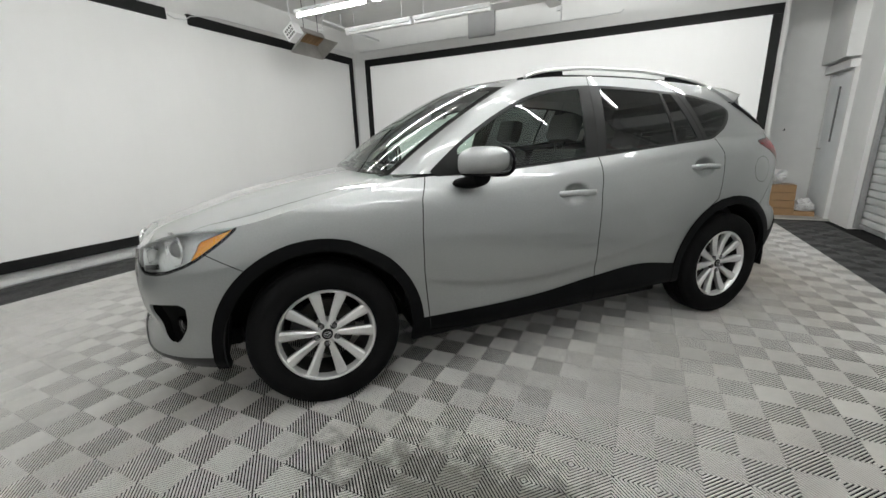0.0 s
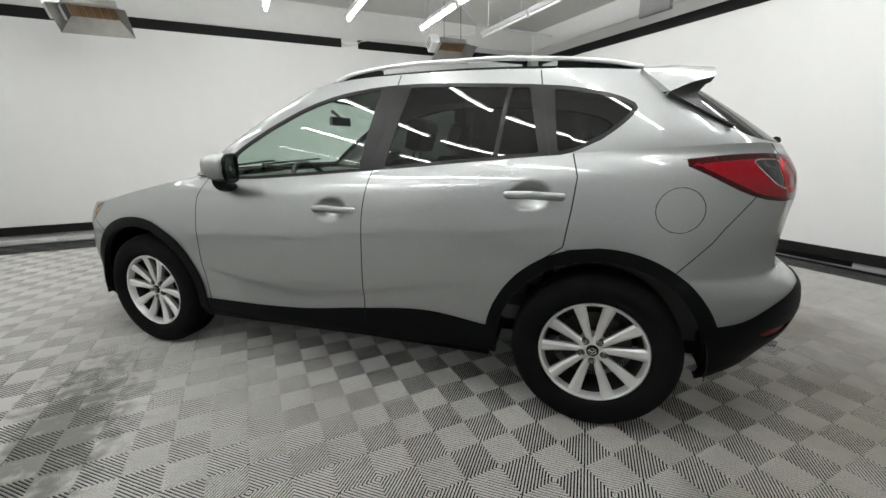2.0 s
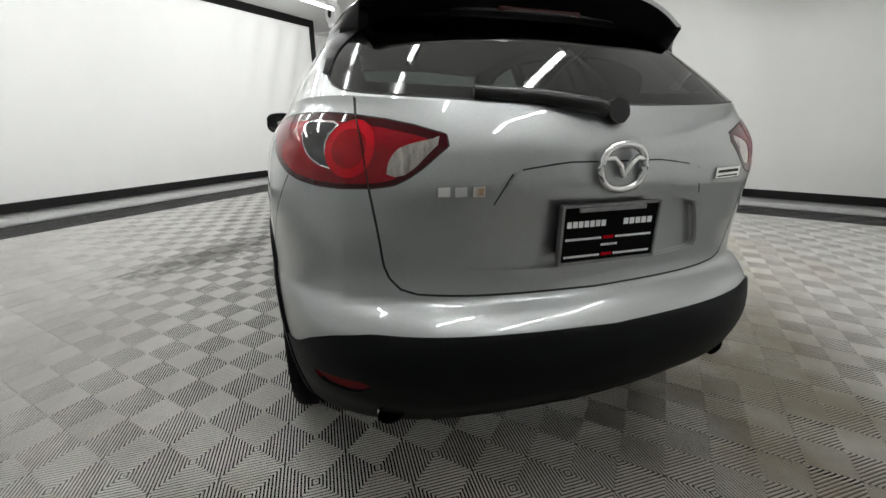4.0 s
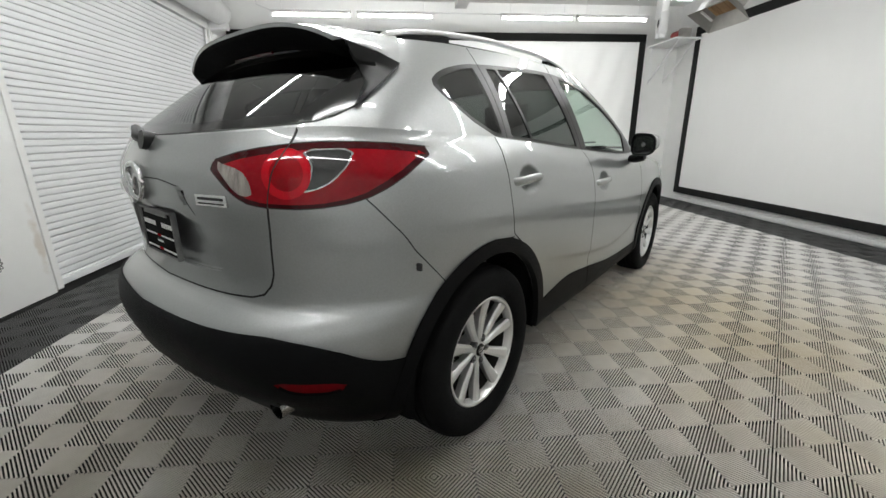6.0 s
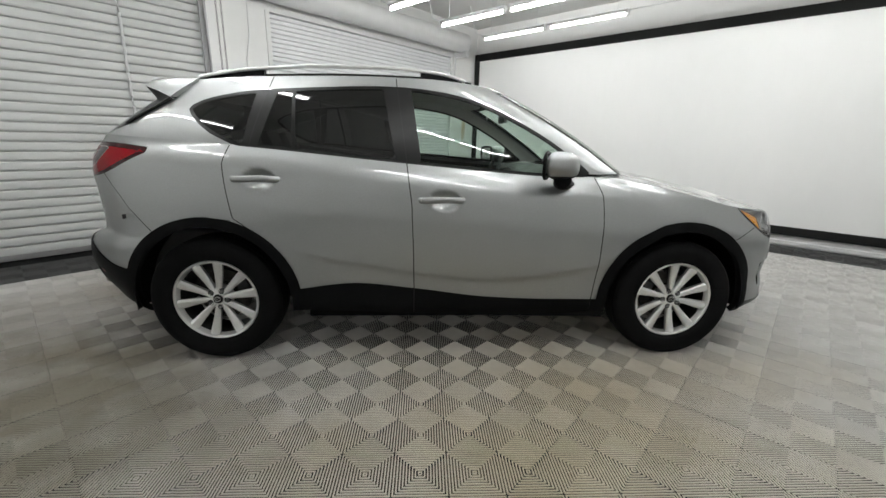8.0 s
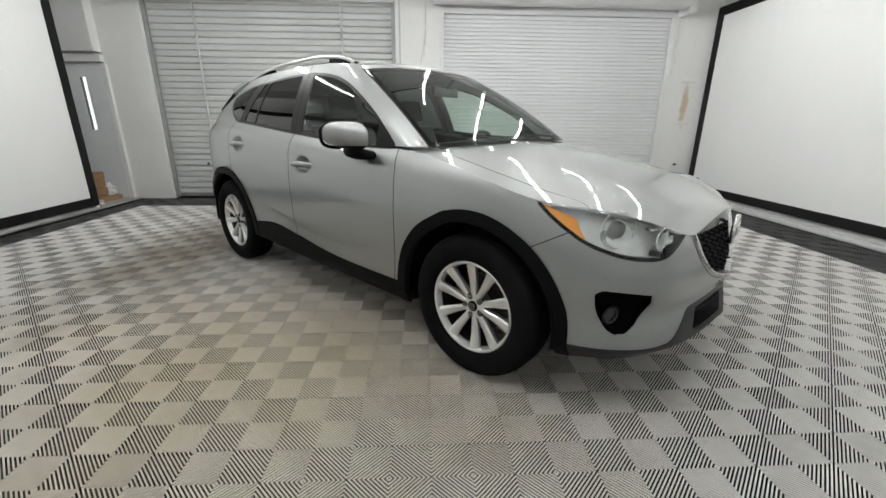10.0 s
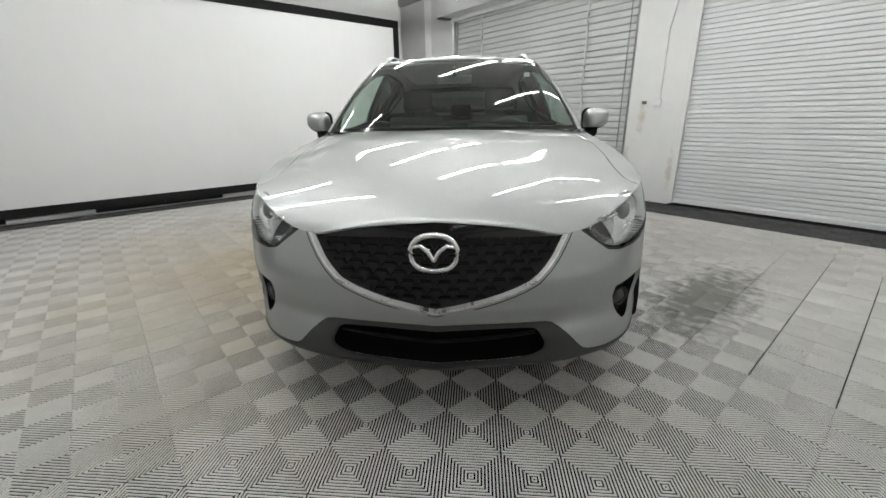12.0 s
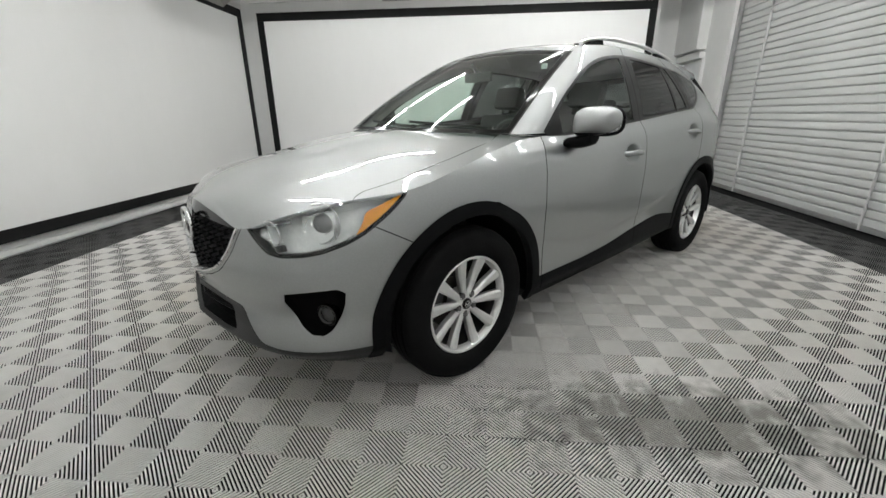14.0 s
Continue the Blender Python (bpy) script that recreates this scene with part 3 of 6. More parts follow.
# ---- gas heaters hung near the south wall ----
def heater(x, y, z, turn, label):
    h = thing("gas_heater", label, "heater", pose(x, y, z, 0, 0, turn), group="hung heaters")
    tilt = pose(0, 0, 0, 32, 0, 0)
    bm = bmesh.new()
    outer = [(-0.34, -0.20, -0.10), (0.34, -0.20, -0.10), (0.34, 0.20, -0.10), (-0.34, 0.20, -0.10)]
    inner = [(-0.22, -0.09, 0.04), (0.22, -0.09, 0.04), (0.22, 0.09, 0.04), (-0.22, 0.09, 0.04)]
    a, b = [bm.verts.new(p) for p in outer], [bm.verts.new(p) for p in inner]
    for k in range(4):
        bm.faces.new((a[k], a[(k + 1) % 4], b[(k + 1) % 4], b[k]))
    bmesh.ops.solidify(bm, geom=list(bm.faces), thickness=0.004)
    bmesh.ops.transform(bm, matrix=tilt, verts=bm.verts)
    part("reflector_hood", bm, steel_grey, h, "dull steel reflector hood")
    bm = bmesh.new()
    for k in range(6):
        box(bm, -0.21 + k * 0.07, -0.148 + k * 0.07, -0.08, 0.08, 0.030, 0.042, 0.003, m=tilt)
    part("burner", bm, card_brown, h, "brown ceramic burner tiles")
    part("burner_box", box(bmesh.new(), -0.23, 0.23, -0.10, 0.10, 0.042, 0.12, 0.008, m=tilt), steel_grey, h)
    bm = box(bmesh.new(), 0.25, 0.40, -0.10, 0.10, -0.02, 0.16, 0.006, m=tilt)
    ctl = part("control_box", bm, fixture_white, h, "white control box with a vent grid")
    bm = bmesh.new()
    for k in range(4):
        for j in range(3):
            box(bm, 0.400, 0.404, -0.07 + k * 0.04, -0.045 + k * 0.04, 0.0 + j * 0.05, 0.03 + j * 0.05, m=tilt)
    part("vent_grid", bm, dark_steel, ctl, "dark vent slots")
    for dx in (-0.15, 0.15):
        part("hanger", rod(bmesh.new(), (dx, 0.0, 0.10), (dx, 0.0, ZC - z + 0.001), 0.005, 8), dark_steel, h)
    bm = bmesh.new()
    tube(bm, [(0.32, 0, 0.14), (0.36, -0.05, 0.3), (0.36, -0.05, ZC - z)], 0.010, 8)
    part("gas_pipe", bm, pipe_white, h, "white gas pipe", smooth=True)


heater(-2.30, -3.62, 2.78, 0, "dull steel gas heater hung from the ceiling by the wall")
heater(2.28, -3.42, 2.70, 0, "dull steel gas heater with white control box hung by the wall")

# ---- exhaust blower on a bracket shelf in the corner ----
blow = thing("wall_shelf", "white steel bracket shelf high in the corner", "shelf", pose(0, 0, 0))
part("board", boxes((4.00, XE - 0.002, -4.46, -3.98, 2.745, 2.77), bevel=0.003), fixture_white, blow)
for y in (-4.08, -4.38):
    part("brace", rod(bmesh.new(), (4.06, y, 2.745), (XE, y, 2.16), 0.014, 8), fixture_white, blow, "white diagonal brace")
    part("rail", boxes((XE - 0.02, XE - 0.001, y - 0.02, y + 0.02, 2.12, 2.75), bevel=0.002), fixture_white, blow)
blower = thing("blower", "white round blower with a dark red motor on the shelf", "blower", pose(4.16, -3.90, 2.77))
bm = lathe([(0.075, -0.06), (0.17, -0.06), (0.185, -0.03), (0.185, 0.05), (0.17, 0.07), (0.0, 0.07)], 32, axis="Y")
bmesh.ops.transform(bm, matrix=pose(0, 0.10, 0.24, 0, 0, 0) @ pose(0, 0, 0, 0, 0, 160), verts=bm.verts)
part("housing", bm, fixture_white, blower, smooth=40)
bm = lathe([(0.075, -0.055), (0.072, -0.02), (0.0, -0.015)], 24, axis="Y")
bmesh.ops.transform(bm, matrix=pose(0, 0.10, 0.24, 0, 0, 0) @ pose(0, 0, 0, 0, 0, 160), verts=bm.verts)
part("inlet", bm, dark_steel, blower, "dark round inlet")
part("stand", boxes((-0.06, 0.06, 0.04, 0.16, 0.0, 0.08), bevel=0.01), fixture_white, blower)
part("outlet_duct", boxes((-0.08, 0.10, 0.05, 0.18, 0.30, ZC - 2.77), bevel=0.02), fixture_white, blower)
pump = thing("pump_motor", "dark red and grey pump motor on the shelf", "motor", pose(4.30, -4.22, 2.77))
part("motor_body", rod(bmesh.new(), (-0.12, 0.0, 0.085), (0.12, 0.0, 0.085), 0.075, 20), red_paint, pump, smooth=30)
part("gear_case", boxes((-0.22, -0.10, -0.08, 0.08, 0.0, 0.16), bevel=0.02), steel_grey, pump)
part("cap", rod(bmesh.new(), (0.12, 0.0, 0.085), (0.17, 0.0, 0.085), 0.06, 16, 0.045), steel_grey, pump, smooth=30)
part("foot", boxes((-0.15, 0.15, -0.07, 0.07, 0.0, 0.02), bevel=0.004), dark_steel, pump)

# ---- the car: outer skin as smooth bands, cut into panels along outlines ----
paint = material("silver metallic car paint", (0.338, 0.347, 0.347, 1), 0.45, metal=0.94, spread=0.05, scale=160, coat=1.0)
paint.node_tree.nodes["Principled BSDF"].inputs["Coat IOR"].default_value = 1.58
paint.node_tree.nodes["Principled BSDF"].inputs["Coat Roughness"].default_value = 0.015
clad = material("black grained plastic cladding", hsv(0.0045, 0.96, 1.0, 1.10), 0.48, spec=0.07, spread=0.15, scale=9, bump=0.08, bump_scale=500)
lip_grey = material("dark grey satin plastic lip", hsv(0.030, 1, 1.0, 1.0), 0.42, spec=0.3, spread=0.12, scale=9, bump=0.05, bump_scale=500)
# near-black puts the shade of intake, fog pockets and spoiler underside into the colour
void_black = material("unlit black plastic", hsv(0.0025), 0.6, spec=0.04, spread=0.2, scale=12)
gloss_black = material("gloss black trim", hsv(0.004), 0.10, spec=0.28, spread=0.1, scale=20)
satin_black = material("satin black window trim", hsv(0.010), 0.35, spec=0.25, spread=0.1)
seam_dark = material("dark panel gap", hsv(0.012), 0.8)
chrome = material("bright chrome", hsv(0.64), 0.08, metal=1.0, spread=0.04, scale=20)
alloy = material("silver alloy wheel", hsv(0.74, 1, 1, 0.99), 0.30, metal=0.72, spread=0.06, scale=14, coat=0.4)
rubber = material("black tyre rubber", hsv(0.0065, 1, 1, 1.04), 0.75, spec=0.06, spread=0.25, scale=10, bump=0.1, bump_scale=160)
rust_disc = material("worn brake disc steel", hsv(0.05, 1.1, 1, 0.9), 0.4, metal=0.9, spread=0.3, scale=25)
cloth_black = material("black woven seat cloth", hsv(0.05), 0.9, spread=0.15, scale=40, bump=0.2, bump_scale=700)
plastic_dark = material("dark grey interior plastic", hsv(0.07), 0.6, spread=0.1, bump=0.06, bump_scale=400)
lining_grey = material("light grey headliner", hsv(0.55, 1, 0.99, 0.95), 0.9, spread=0.05)
lamp_white = material("clear lamp reflector", hsv(0.86), 0.12, metal=0.85, spread=0.1, scale=30, bump=0.25, bump_scale=45)
lamp_facets = material("frosted bright lamp facets", hsv(0.90, 1, 1, 0.99), 0.2, metal=0.05, coat=0.6, spread=0.12, scale=14, bump=0.4, bump_scale=26)
amber = material("amber signal lens", (0.95, 0.36, 0.02, 1), 0.18, spread=0.1, scale=40, coat=0.8)
lens_red = material("deep red lamp lens", (0.21, 0.0008, 0.005, 1), 0.22, spec=0.04, spread=0.22, scale=5, coat=0.55)
lens_bright = material("bright red lamp lens", (0.42, 0.002, 0.009, 1), 0.22, spec=0.04, spread=0.15, scale=6, coat=0.55)
lens_core = material("red stop lamp core", (0.22, 0.0008, 0.004, 1), 0.22, spec=0.04, spread=0.2, scale=14, coat=0.55)
lens_rim = material("dark red lamp rim", (0.035, 0.0005, 0.002, 1), 0.22, spec=0.04, spread=0.1, scale=30, coat=0.55)
reflector_red = material("dark red reflector", (0.12, 0.0006, 0.003, 1), 0.35, spec=0.1, spread=0.2, scale=60)
lens_smoke = material("smoked clear lamp lens", hsv(0.035), 0.15, spec=0.0, spread=0.2, scale=30, coat=1.0)
lens_clear = material("clear reversing lamp lens", hsv(0.30, 1, 0.90, 0.82), 0.15, metal=0.4, spread=0.55, scale=26, stretch=(2.5, 2.5, 0.12), coat=1.0)
lamp_chrome = material("chromed lamp edge", hsv(0.42), 0.15, metal=0.9, spread=0.1, scale=20, coat=1.0)


def glazing(name, tint, rough=0.0):
    """Thin tinted glass: light passes straight through, gloss by Fresnel."""
    m = bpy.data.materials.new(name)
    m.use_nodes = True
    n, l = m.node_tree.nodes, m.node_tree.links
    n.remove(n["Principled BSDF"])
    clear, gloss, mix, fr = n.new("ShaderNodeBsdfTransparent"), n.new("ShaderNodeBsdfGlossy"), n.new("ShaderNodeMixShader"), n.new("ShaderNodeLayerWeight")
    steep, lift = n.new("ShaderNodeMath"), n.new("ShaderNodeMath")
    steep.operation, lift.operation = "POWER", "MULTIPLY_ADD"
    steep.inputs[1].default_value, lift.inputs[1].default_value, lift.inputs[2].default_value = 4.5, 0.85, 0.058
    clear.inputs["Color"].default_value = (*tint, 1)
    gloss.inputs["Roughness"].default_value = rough
    l.new(fr.outputs["Facing"], steep.inputs[0])
    l.new(steep.outputs[0], lift.inputs[0])
    l.new(lift.outputs[0], mix.inputs[0])
    l.new(clear.outputs[0], mix.inputs[1])
    l.new(gloss.outputs[0], mix.inputs[2])
    l.new(mix.outputs[0], n["Material Output"].inputs["Surface"])
    return m


glass_front = glazing("green tinted window glass", (0.74, 0.84, 0.78))
glass_dark = glazing("dark privacy glass", (0.075, 0.083, 0.080))
glass_lamp = glazing("clear lamp cover", (0.9, 0.92, 0.92))


def curve(*pairs):
    """A smooth monotone curve through (x, y) pairs."""
    xs, ys = np.array(sorted(pairs), float).T
    h, d = np.diff(xs), np.diff(ys) / np.diff(xs)
    m = np.zeros(len(xs))
    for i in range(1, len(xs) - 1):
        if d[i - 1] * d[i] > 0:
            a, b = 2 * h[i] + h[i - 1], h[i] + 2 * h[i - 1]
            m[i] = (a + b) / (a / d[i - 1] + b / d[i])
    m[0], m[-1] = d[0], d[-1]

    def f(x):
        x = np.clip(np.asarray(x, float), xs[0], xs[-1])
        i = np.clip(np.searchsorted(xs, x) - 1, 0, len(h) - 1)
        t = (x - xs[i]) / h[i]
        return ys[i] * (1 + 2 * t) * (1 - t) ** 2 + ys[i + 1] * t * t * (3 - 2 * t) + h[i] * (m[i] * t * (1 - t) ** 2 - m[i + 1] * t * t * (1 - t))

    return f


# centre-line profiles of nose and tail, by height
nose = curve((0.20, 2.12), (0.28, 2.21), (0.33, 2.262), (0.40, 2.255), (0.47, 2.235), (0.54, 2.25), (0.62, 2.255), (0.70, 2.24), (0.78, 2.222), (0.85, 2.19), (0.95, 2.10))
tail = curve((0.22, -1.93), (0.30, -2.08), (0.38, -2.155), (0.48, -2.238), (0.58, -2.264), (0.66, -2.25), (0.705, -2.205), (0.735, -2.150), (0.80, -2.142), (0.95, -2.155), (1.06, -2.172), (1.12, -2.168), (1.19, -2.14), (1.30, -2.07))
belt = curve((2.19, 0.845), (2.17, 0.822), (2.145, 0.792), (2.12, 0.802), (2.085, 0.824), (2.03, 0.855), (1.94, 0.888), (1.84, 0.909), (1.65, 0.926), (1.4, 0.985), (1.12, 1.045), (0.95, 1.072), (0.8, 1.084), (0.5, 1.087), (0.18, 1.108), (-0.4, 1.153), (-1.0, 1.205), (-1.2, 1.218), (-1.42, 1.232), (-1.65, 1.243), (-1.9, 1.255), (-2.1, 1.235))
raw_belt = belt
_bx = np.linspace(-2.1, 2.19, 860)
_bw = np.exp(-0.5 * (np.arange(-24, 25) / 8.0) ** 2)
_bz = np.convolve(np.pad(raw_belt(_bx), 24, mode="edge"), _bw / _bw.sum(), mode="valid")


def belt(x):
    """The belt line, faired along the hood and the doors, crisp at the nose and the tail."""
    x = np.asarray(x, float)
    w = np.clip((1.86 - x) / 0.12, 0, 1) * np.clip((x + 1.9) / 0.12, 0, 1)
    return raw_belt(x) * (1 - w) + np.interp(x, _bx, _bz) * w


skirt = curve((2.3, 0.27), (1.8, 0.265), (1.0, 0.25), (0.0, 0.27), (-0.9, 0.31), (-1.8, 0.25), (-2.05, 0.33), (-2.2, 0.37))
low_in = curve((0.20, -0.10), (0.27, -0.045), (0.34, -0.016), (0.45, -0.012), (0.6, -0.003), (0.8, 0.0), (1.3, 0.0))
top_in = curve((-0.02, -0.105), (0.0, -0.097), (0.03, -0.072), (0.06, -0.050), (0.11, -0.027), (0.2, -0.010), (0.32, 0.0), (0.9, 0.0))
crease = curve((1.0, 0.60), (0.755, 0.567), (0.495, 0.517), (0.2, 0.497), (-0.1, 0.524), (-0.5, 0.585), (-0.9, 0.66))
X0, X1, NF, NR = 1.0, -1.2, 4.0, 3.5


def side_y(x, z):
    """Half width of the body side at x and height z, before the corners round off."""
    y = 0.914 + low_in(z) + top_in(np.maximum(belt(np.clip(x, -2.0, 1.5)) - z, -0.02))
    d = z - crease(x)
    fade = np.clip((0.95 - x) / 0.25, 0, 1) * np.clip((x + 0.95) / 0.4, 0, 1)
    y = y - fade * np.where(d < 0, 0.011 * (1 - np.exp(d / 0.022)) * np.exp(d / 0.10), 0.0)
    for hx, hz in ((-0.075, 0.948), (-1.055, 1.046)):  # hollows behind the door handles
        r = ((x - hx - 0.01) / 0.086) ** 2 + ((z - hz) / 0.056) ** 2
        y = y - 0.036 * np.clip(1 - r, 0, 1) ** 0.8
    return y


def around(s, z):
    """The outline at height z: s 0..1 round the nose, 1..2 along the side, 2..3 round the tail."""
    s, z = np.asarray(s, float), np.asarray(z, float)
    phi = np.clip(s, 0, 1) * math.pi / 2
    c, n = np.maximum(np.cos(phi), 0) ** (2 / NF), np.sin(phi) ** (2 / NF)
    w = side_y(np.full_like(z, X0), z)
    yf = w * n
    xf = X0 + (nose(z) - X0) * c - 0.13 * yf * c ** 2
    xs = X0 + (X1 - X0) * np.clip(s - 1, 0, 1)
    psi = np.clip(s - 2, 0, 1) * math.pi / 2
    c2, n2 = np.sin(psi) ** (2 / NR), np.maximum(np.cos(psi), 0) ** (2 / NR)
    w2 = side_y(np.full_like(z, X1), z)
    yr = w2 * n2
    xr = X1 + (tail(z) - X1) * c2 + 0.05 * yr * c2 ** 2
    x = np.where(s <= 1, xf, np.where(s <= 2, xs, xr))
    y = np.where(s <= 1, yf, np.where(s <= 2, side_y(xs, z), yr))
    return x, y


def rim_height(s):
    z = np.full_like(np.asarray(s, float), 1.0)
    z = np.where(np.asarray(s) < 1, 0.88, 1.15)
    for _ in range(12):
        z = 0.5 * z + 0.5 * belt(around(s, z)[0])
    return z


def spaced(a, b, n):
    return np.linspace(a, b, n, endpoint=False)


def grid_tris(nu, nv):
    i, j = np.meshgrid(np.arange(nu - 1), np.arange(nv - 1), indexing="ij")
    a, b, c, d = i * nv + j, (i + 1) * nv + j, (i + 1) * nv + j + 1, i * nv + j + 1
    return np.concatenate([np.stack([a, b, c], -1).reshape(-1, 3), np.stack([a, c, d], -1).reshape(-1, 3)])


S_FRONT = np.concatenate([spaced(0, 0.12, 6), spaced(0.12, 1, 52)])
S_REAR = np.concatenate([spaced(2, 2.88, 46), np.linspace(2.88, 3, 6)])
S_ALL = np.concatenate([S_FRONT, spaced(1, 2, 150), S_REAR])
V_LOW = np.linspace(0, 1, 84)

# band one: sides, bumpers, tailgate, from the skirt up to the belt line
ss, vv = np.meshgrid(S_ALL, V_LOW, indexing="ij")
top = rim_height(S_ALL)
xa, _ = around(S_ALL, np.full_like(S_ALL, 0.3))
bottom = skirt(xa)
zz = bottom[:, None] + (top - bottom)[:, None] * vv
xx, yy = around(ss, zz)
LOW = np.stack([xx, yy, zz], -1)

# band two: windscreen, side windows, rear window, from the belt line up to the roof edge
roof_z = curve((0.32, 1.535), (0.2, 1.562), (0.05, 1.585), (-0.2, 1.602), (-0.6, 1.608), (-1.1, 1.594), (-1.45, 1.566), (-1.65, 1.54))


def roof_w(x):
    """Half width of the roof between its edges: widest over the windscreen."""
    t = np.clip((np.asarray(x, float) + 1.1) / 1.0, 0, 1)
    return 0.548 + 0.046 * t * t * (3 - 2 * t)


S_SCREEN = spaced(0, 1, 60)
S_UP = np.concatenate([S_SCREEN, spaced(1, 2, 110), S_REAR])


def upper_base(s):
    phi = np.clip(s, 0, 1) * math.pi / 2
    c, n = np.maximum(np.cos(phi), 0) ** (2 / 3.2), np.sin(phi) ** (2 / 3.2)
    x0 = 0.72
    z0 = float(belt(x0))
    yb = float(side_y(np.array(x0), np.array(z0)))
    xf, yf, zf = x0 + 0.37 * c, yb * n, z0 + 0.02 * c
    xs = x0 + (X1 - x0) * np.clip(s - 1, 0, 1)
    zs = belt(xs)
    zr = rim_height(np.maximum(s, 2.0))
    xr, yr = around(np.maximum(s, 2.0), zr)
    pick = lambda a, b, c3: np.where(s < 1, a, np.where(s < 2, b, c3))
    return np.stack([pick(xf, xs, xr), pick(yf, side_y(xs, zs), yr), pick(zf, zs, zr)], -1)


def upper_top(s):
    phi = np.clip(s, 0, 1) * math.pi / 2
    c, n = np.maximum(np.cos(phi), 0) ** (2 / 4.2), np.sin(phi) ** (2 / 4.2)
    xf, yf = 0.02 + 0.27 * c, 0.594 * n
    xs = 0.02 + (-1.2 - 0.02) * np.clip(s - 1, 0, 1)
    psi = np.clip(s - 2, 0, 1) * math.pi / 2
    c2, n2 = np.sin(psi) ** (2 / 4), np.maximum(np.cos(psi), 0) ** (2 / 4)
    xr, yr = -1.2 - 0.42 * c2, 0.548 * n2
    x = np.where(s < 1, xf, np.where(s < 2, xs, xr))
    y = np.where(s < 1, yf, np.where(s < 2, roof_w(xs), yr))
    return np.stack([x, y, roof_z(x) + 0.05 * (1 - (y / roof_w(x)) ** 2)], -1)


V_UP = np.linspace(0, 1, 46)
ub, ut = upper_base(S_UP), upper_top(S_UP)
v = V_UP[None, :, None]
UP = ub[:, None] * (1 - v) + ut[:, None] * v
swell = (4 * V_UP * (1 - V_UP))[None, :]
out = np.stack([np.clip(1 - S_UP, 0, 1) ** 0.7 - 0.6 * np.clip(S_UP - 2, 0, 1), np.clip(S_UP, 0, 1) * np.clip(3 - S_UP, 0, 1), np.clip(1 - S_UP, 0, 1) ** 0.7], -1)
UP = UP + 0.028 * swell[..., None] * out[:, None]


def across(edge, crown, n=14):
    """Straight lines across the car from an edge curve to the centre line, crowned."""
    t = np.linspace(0, 1, n)
    y = edge[:, 1:2] * (1 - t)
    rel = 1 - (y / np.maximum(edge[:, 1:2], 1e-4)) ** 2
    x = np.repeat(edge[:, :1], n, 1)
    return np.stack([x, y, edge[:, 2:3] + crown(x) * rel], -1)


ROOF = across(ut, lambda x: np.full_like(x, 0.0) + 0.055, 12)
ROOF[..., 2] = roof_z(ROOF[..., 0]) + 0.05 * (1 - (ROOF[..., 1] / roof_w(ROOF[..., 0])) ** 2)
hood_edge = np.stack([*around(S_FRONT, rim_height(S_FRONT)), rim_height(S_FRONT)], -1)
more = np.linspace(1.0, 0.86, 10)
hood_edge = np.concatenate([hood_edge, np.stack([more, side_y(more, belt(more)), belt(more)], -1)])
ridge_line = np.poly1d(np.polyfit([2.2, 2.12, 2.0, 1.85, 1.7, 1.4, 1.1, 0.85], [0.846, 0.876, 0.913, 0.956, 0.994, 1.060, 1.106, 1.127], 4))
HOOD = across(hood_edge, lambda x: np.maximum(ridge_line(x) - belt(x), 0.002), 44)
hx, hy = HOOD[..., 0], HOOD[..., 1]
ridge = 0.36 + 0.24 * np.clip((2.15 - hx) / 1.15, 0, 1)
rim_y = np.maximum(hood_edge[:, 1:2], ridge + 0.05)
rise_in, fall_out = (hy / ridge) ** 2, np.maximum(rim_y - hy, 0) / (rim_y - ridge)
HOOD[..., 2] += 0.007 * np.clip((2.10 - hx) / 0.35, 0, 1) * -0.07 * np.log(np.exp(-rise_in / 0.07) + np.exp(-fall_out / 0.07) + 1e-9)


